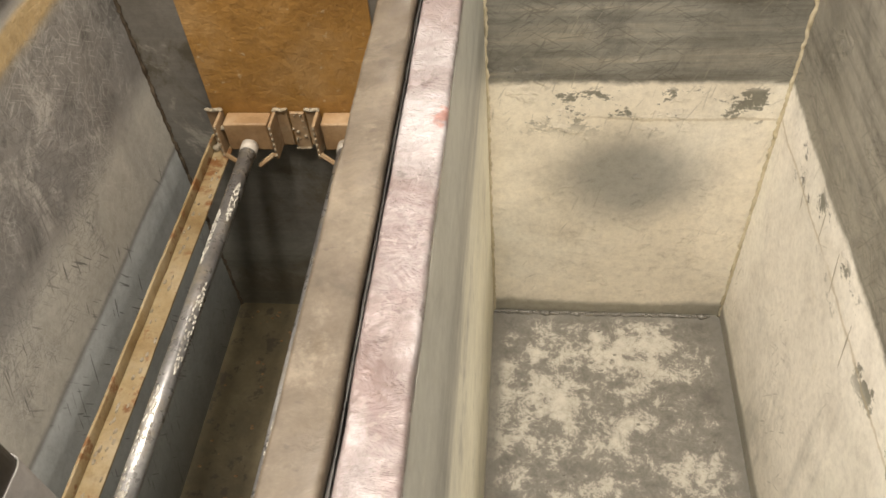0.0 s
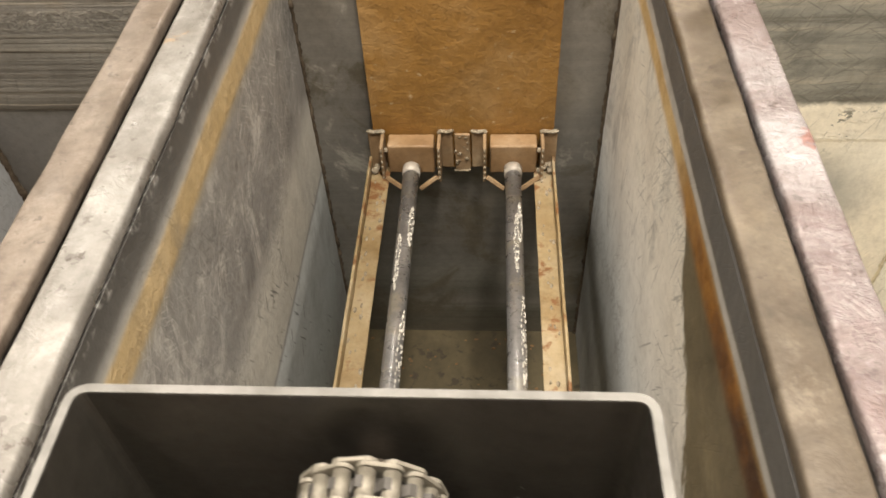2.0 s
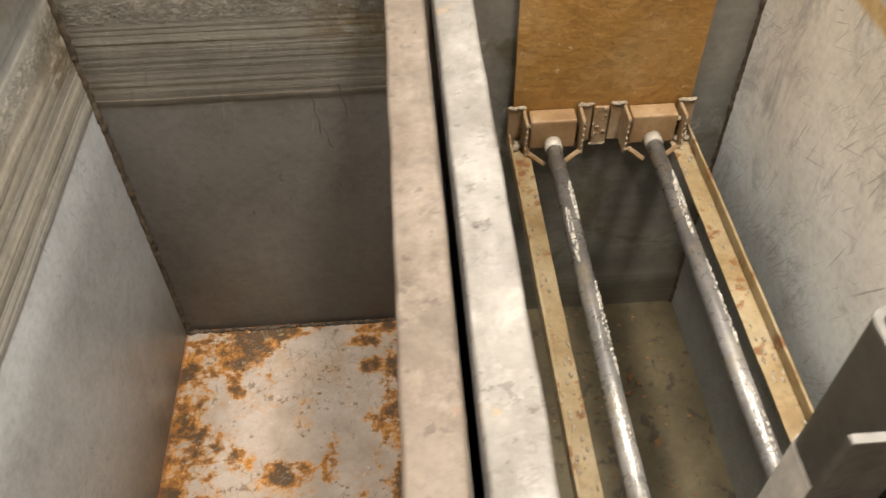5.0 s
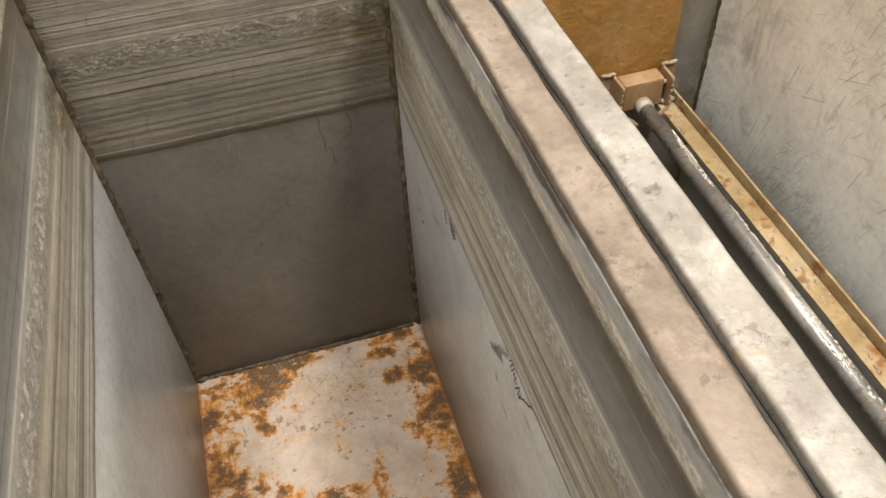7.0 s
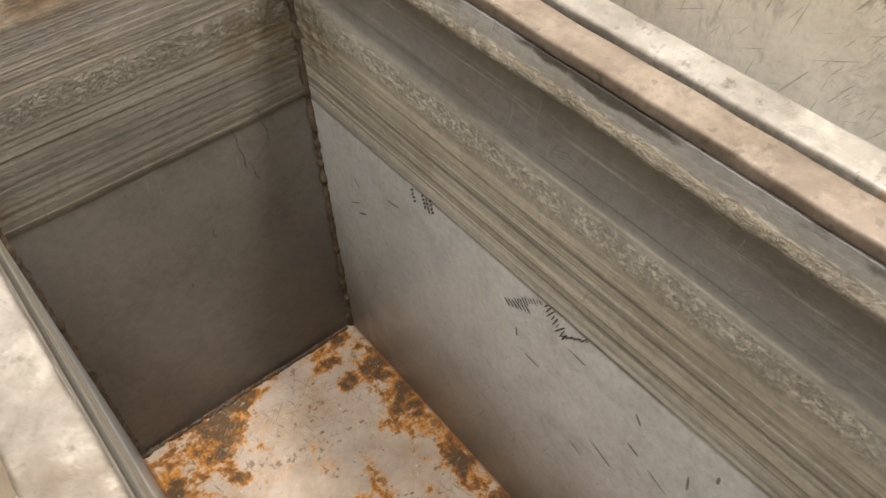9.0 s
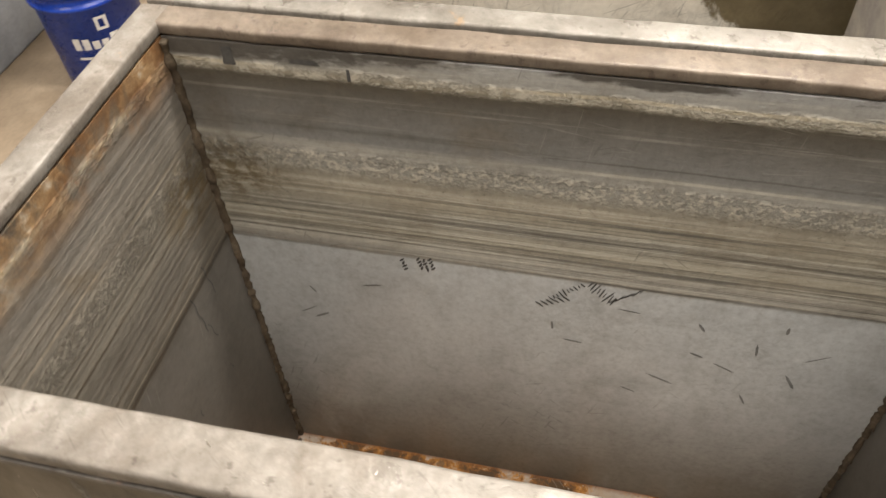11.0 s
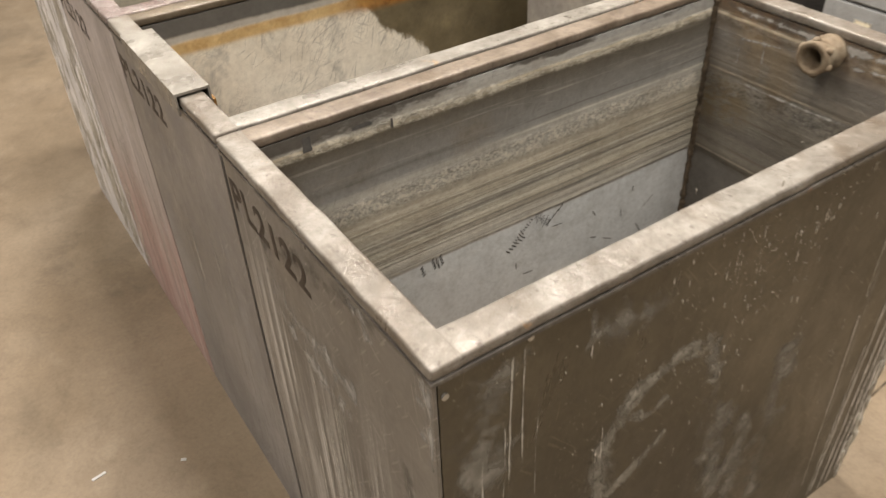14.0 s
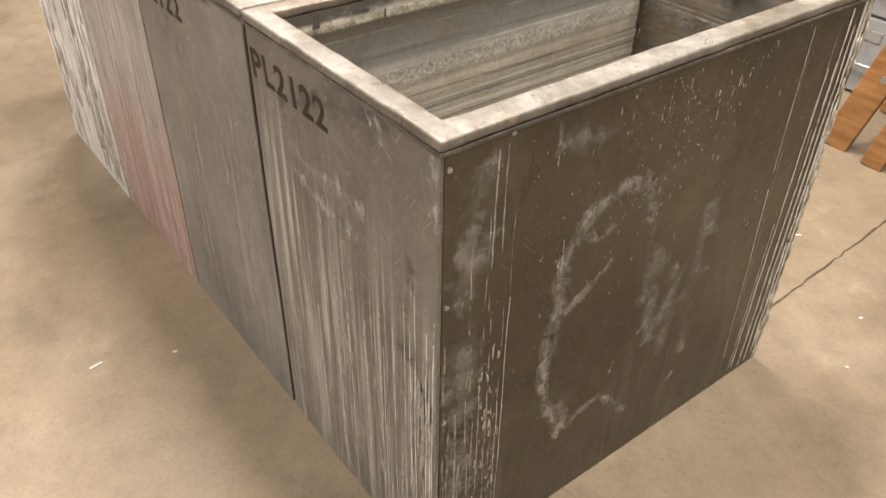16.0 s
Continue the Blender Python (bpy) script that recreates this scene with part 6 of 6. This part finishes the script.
def dirt_edge(x0, x1, seed, mat, z=0.03, y=-0.043):
    """A ragged line of crust along the foot of an end wall."""
    rnd = random.Random(seed)
    b = bmesh.new()
    n = int((x1 - x0) / 0.006)
    for i in range(n):
        blob(b, (x0 + (x1 - x0) * i / n, y - rnd.uniform(0, 0.003), z + rnd.uniform(0, 0.003)), rnd.uniform(0.003, 0.007), i, (1.5, 0.8, 0.8), 0.5, 1)
    return b


tagged(part("foot_crust", dirt_edge(0.585, 1.012, 3, M_FLOOR_PATCH), M_FLOOR_PATCH, None, "", True), "grey crust along the foot of the lining", "crust", kind="stuff")
tagged(part("foot_crust", dirt_edge(-0.49, -0.055, 5, M_WELD), M_WELD, None, "", True), "brown rust crust along the foot of the wall", "crust", kind="stuff")

# ------------------------------------------------------------------ things on the floor
def bucket():
    t = thing("plastic_bucket", 1.055, 0.958, 0.0, "blue plastic bucket with white print and wire handle", "bucket")
    seg = 40
    prof = [(0.0, 0.0), (0.122, 0.0), (0.130, 0.006), (0.140, 0.27), (0.150, 0.275), (0.150, 0.285), (0.1415, 0.287), (0.1425, 0.315), (0.155, 0.318), (0.155, 0.326), (0.143, 0.328), (0.146, 0.362), (0.153, 0.366), (0.153, 0.374), (0.145, 0.376), (0.141, 0.370), (0.127, 0.012), (0.0, 0.010)]
    b = bmesh.new()
    rings = []
    for r, z in prof:
        if r == 0:
            rings.append([b.verts.new((0, 0, z))])
        else:
            rings.append([b.verts.new((r * math.cos(2 * math.pi * k / seg), r * math.sin(2 * math.pi * k / seg), z)) for k in range(seg)])
    for a, c in zip(rings, rings[1:]):
        for k in range(seg):
            k2 = (k + 1) % seg
            if len(a) == 1:
                b.faces.new((a[0], c[k2], c[k]))
            elif len(c) == 1:
                b.faces.new((a[k], a[k2], c[0]))
            else:
                b.faces.new((a[k], a[k2], c[k2], c[k]))
    bmesh.ops.recalc_face_normals(b, faces=b.faces[:])
    part("body", b, M_BLUE, t, "", True)
    ends = []
    for s in (-1, 1):
        a = math.radians(-52) + (math.pi if s < 0 else 0)
        ends.append(Vector((0.158 * math.cos(a), 0.158 * math.sin(a), 0.300)))
        ear = bmesh.new()
        blob(ear, ends[-1] * 0.985, 0.014, s, (1, 1, 1), 0.05)
        part("handle_ear", ear, M_BLUE, t, "", True)
    pts = []
    for i in range(17):
        f = i / 16
        p = ends[0].lerp(ends[1], f)
        s = math.sin(math.pi * f)
        pts.append(Vector((p.x * (1 - 0.02 * s), p.y, p.z)) + Vector((0.63, 0.78, 0.0)) * 0.168 * s + Vector((0, 0, -0.13 * s)))
    part("wire_handle", tube_along(pts, 0.0022, 6), M_WIRE, t, "", True)

    # white print: a ring above three bars, following the curved side
    def curved(a0, a1, z0, z1, bm):
        n = 8
        prev = None
        for i in range(n + 1):
            a = math.radians(a0 + (a1 - a0) * i / n)
            cols = []
            for z in (z0, z1):
                r = 0.130 + (z - 0.006) / 0.264 * 0.010 + 0.0008
                cols.append(bm.verts.new((r * math.cos(a), r * math.sin(a), z)))
            if prev:
                bm.faces.new((prev[0], cols[0], cols[1], prev[1]))
            prev = cols

    pr = bmesh.new()
    for a0, a1, z0, z1 in ((198, 212, 0.205, 0.213), (198, 212, 0.238, 0.246), (198, 202, 0.213, 0.238), (208, 212, 0.213, 0.238), (176, 184, 0.150, 0.185), (187, 195, 0.150, 0.176), (198, 206, 0.150, 0.176),
                           (209, 220, 0.150, 0.188), (165, 173, 0.150, 0.188), (165, 222, 0.118, 0.126), (170, 218, 0.098, 0.102)):
        curved(a0 + 20, a1 + 20, z0, z1, pr)
    part("print", pr, M_WHITE, t, "white printed shapes")


bucket()


def tote():
    t = thing("plastic_tote", 1.06, 1.44, 0.0, "blue-grey plastic tote on the floor", "tote")
    b = box(-0.2, 0.2, -0.15, 0.15, 0.0, 0.26, 0.012, 3)
    top = [f for f in b.faces if f.normal.z > 0.9]
    bmesh.ops.inset_region(b, faces=top, thickness=0.012)
    for f in top:
        for v in f.verts:
            v.co.z -= 0.2
    part("body", b, M_GREYPLASTIC, t)
    part("lip", box(-0.215, 0.215, -0.165, -0.1505, 0.235, 0.262, 0.004), M_GREYPLASTIC, t)


tote()
board = tagged(part("board", rough_bar(-0.30, 0.30, -0.05, 0.05, 0.0, 0.006, 0, 0.0006, 0.001, 0.05, 2), M_CARDBOARD), "thin brown board lying on the concrete floor", "board")
board.matrix_world = pose(0.58, 0.757, 0.0, 0, 0, 0)


def chip(x, y, ln, turn):
    b = box(-ln / 2, ln / 2, -0.0035, 0.0035, 0.0, 0.003, 0.001)
    ob = part("paint_chip", b, M_PAPER)
    ob.matrix_world = pose(x, y, 0, 0, 0, turn)
    tagged(ob, "small white chip on the concrete floor", "chip", "chips on the floor")


for q in ((0.391, 0.325, 0.032, 100), (0.325, 0.153, 0.012, 60), (-0.30, -1.55, 0.02, 40), (-0.55, -1.75, 0.014, 10), (-0.62, -1.35, 0.012, 70), (0.9, 0.45, 0.01, 20), (-0.70, -1.15, 0.009, 35)):
    chip(*q)

# ------------------------------------------------------------------ behind the tanks
def cabinet(x0, x1, y, label, lock):
    w = x1 - x0
    t = thing("filing_cabinet", x0, y, 0.0, label, "cabinet", "grey filing cabinets")
    part("body", box(0.002, w - 0.002, -0.66, -0.018, 0.0, 1.25, 0.004), M_CABINET, t)
    for i in range(4):
        z0 = 0.012 + i * 0.307
        d = part("drawer", box(0.014, w - 0.014, -0.0175, 0.0, z0, z0 + 0.295, 0.004), M_CABINET, t)
        zc = z0 + 0.125
        c = w / 2
        pts = [(c - 0.06, 0.0, zc), (c - 0.058, 0.022, zc), (c - 0.045, 0.027, zc - 0.004), (c + 0.045, 0.027, zc - 0.004), (c + 0.058, 0.022, zc), (c + 0.06, 0.0, zc)]
        part("handle", tube_along(pts, 0.006, 8), M_CHROME, d, "chrome pull handle", True)
        part("label_holder", box(c - 0.036, c + 0.036, 0.0005, 0.004, zc + 0.085, zc + 0.125, 0.001), M_CHROME, d)
        part("card", box(c - 0.030, c + 0.030, 0.0045, 0.005, zc + 0.090, zc + 0.120), M_CARD if not lock else M_CABINET, d)
        if lock:
            part("lock", tube_along([(c + 0.05, 0.0005, zc + 0.055), (c + 0.05, 0.008, zc + 0.055)], 0.011, 14), M_CHROME, d)


cabinet(0.372, 0.742, -2.60, "grey enamelled steel filing cabinet with chrome pulls", False)


def card_writing():
    c = bpy.data.curves.new("card_writing", 'FONT')
    c.body = "AIR"
    c.size = 0.026
    c.extrude = 0.0002
    tmp = bpy.data.objects.new("card_writing", c)
    scene.collection.objects.link(tmp)
    me = bpy.data.meshes.new_from_object(tmp.evaluated_get(bpy.context.evaluated_depsgraph_get()))
    bpy.data.objects.remove(tmp)
    bpy.data.curves.remove(c)
    for v in me.vertices:
        v.co = Vector((0.026 - v.co.x, 0.0056, 1.148 + v.co.y))
    me.materials.append(M_INK)
    ob = new("card_writing", me)
    ob.location = (0.557, -2.60, 0.0)
    tagged(ob, "dark hand-lettered word on a card", "writing")


card_writing()
cabinet(-0.095, 0.368, -2.60, "grey steel filing cabinet with locks and label holders", True)


def rack():
    # Added shelving; its black colour stands for the dark gap beside the cabinets.
    t = thing("dark_gap_shelving", 1.35, -3.0, 0.0, "black stand-in shelving that fills the dark gap beside the cabinets", "shelving")
    for x in (-0.55, 0.55):
        for y in (-0.2, 0.2):
            part("post", box(x - 0.02, x + 0.02, y - 0.02, y + 0.02, 0, 1.8), M_BLACK, t)
    for z in (0.1, 0.6, 1.1, 1.6):
        part("shelf", box(-0.53, 0.53, -0.18, 0.18, z, z + 0.03), M_BLACK, t)
    part("back_panel", box(-0.57, 0.57, -0.24, -0.222, 0, 1.8), M_BLACK, t)


rack()
pole = tagged(part("wooden_batten", rough_bar(-0.018, 0.018, -0.012, 0.012, 0.0, 1.2, 0, 0.0005, 0.002, 0.02, 5), M_WOOD), "pale wooden batten leaning beside the cabinets", "batten")
pole.matrix_world = pose(0.90, -2.42, 0.0, 4, -14, 0)


def slanted_board(foot, head, width, thick, across):
    """A straight board from foot to head; `across` is the direction of its width."""
    f, h = Vector(foot), Vector(head)
    d = (h - f).normalized()
    a = Vector(across)
    a = (a - d * a.dot(d)).normalized()
    n = d.cross(a)
    b = box(-0.5, 0.5, -0.5, 0.5, 0.0, 1.0)
    for v in b.verts:
        v.co = f + a * width * v.co.x + n * thick * v.co.y + (h - f) * v.co.z
    bmesh.ops.bevel(b, geom=b.edges[:], offset=0.003, segments=2, profile=0.5, affect='EDGES')
    bmesh.ops.recalc_face_normals(b, faces=b.faces[:])
    return b


def step_ladder():
    t = thing("step_ladder", -0.17, -2.22, 0.0, "folded orange pine step ladder with grey metal spreaders", "step ladder")
    for y in (0.07, -0.33):
        part("front_rail", slanted_board((0.12, y, 0.0), (-0.16, y, 1.02), 0.100, 0.026, (1, 0, 0)), M_WOOD, t)
        part("rear_rail", slanted_board((-0.04, y + 0.03, 0.0), (-0.27, y + 0.03, 0.98), 0.075, 0.024, (1, 0, 0)), M_WOOD, t)
        arm = part("spreader", slanted_board((0.02, y + 0.048, 0.30), (-0.12, y + 0.048, 0.37), 0.024, 0.004, (0, 0, 1)), M_CHROME, t, "grey metal spreader arm")
        part("link", slanted_board((-0.12, y + 0.053, 0.39), (-0.075, y + 0.053, 0.25), 0.024, 0.004, (1, 0, 0)), M_CHROME, arm)
        part("rivet", tube_along([(-0.12, y + 0.045, 0.375), (-0.12, y + 0.060, 0.375)], 0.008, 10), M_CHROME, arm)
    for z in (0.25, 0.50, 0.75):
        x = 0.12 - 0.28 * z / 1.02
        part("tread", box(x - 0.055, x + 0.055, -0.317, 0.057, z - 0.022, z, 0.003), M_WOOD, t)
    part("top_step", box(-0.33, -0.10, -0.36, 0.13, 1.021, 1.05, 0.005), M_WOOD, t)


step_ladder()
sheet = tagged(part("white_panel", box(-0.01, 0.01, -0.06, 0.06, 0.0, 0.14, 0.002), M_PAPER), "white panel standing on the floor", "panel")
sheet.matrix_world = pose(-0.275, -2.22, 0.0, 0, 0, 35)
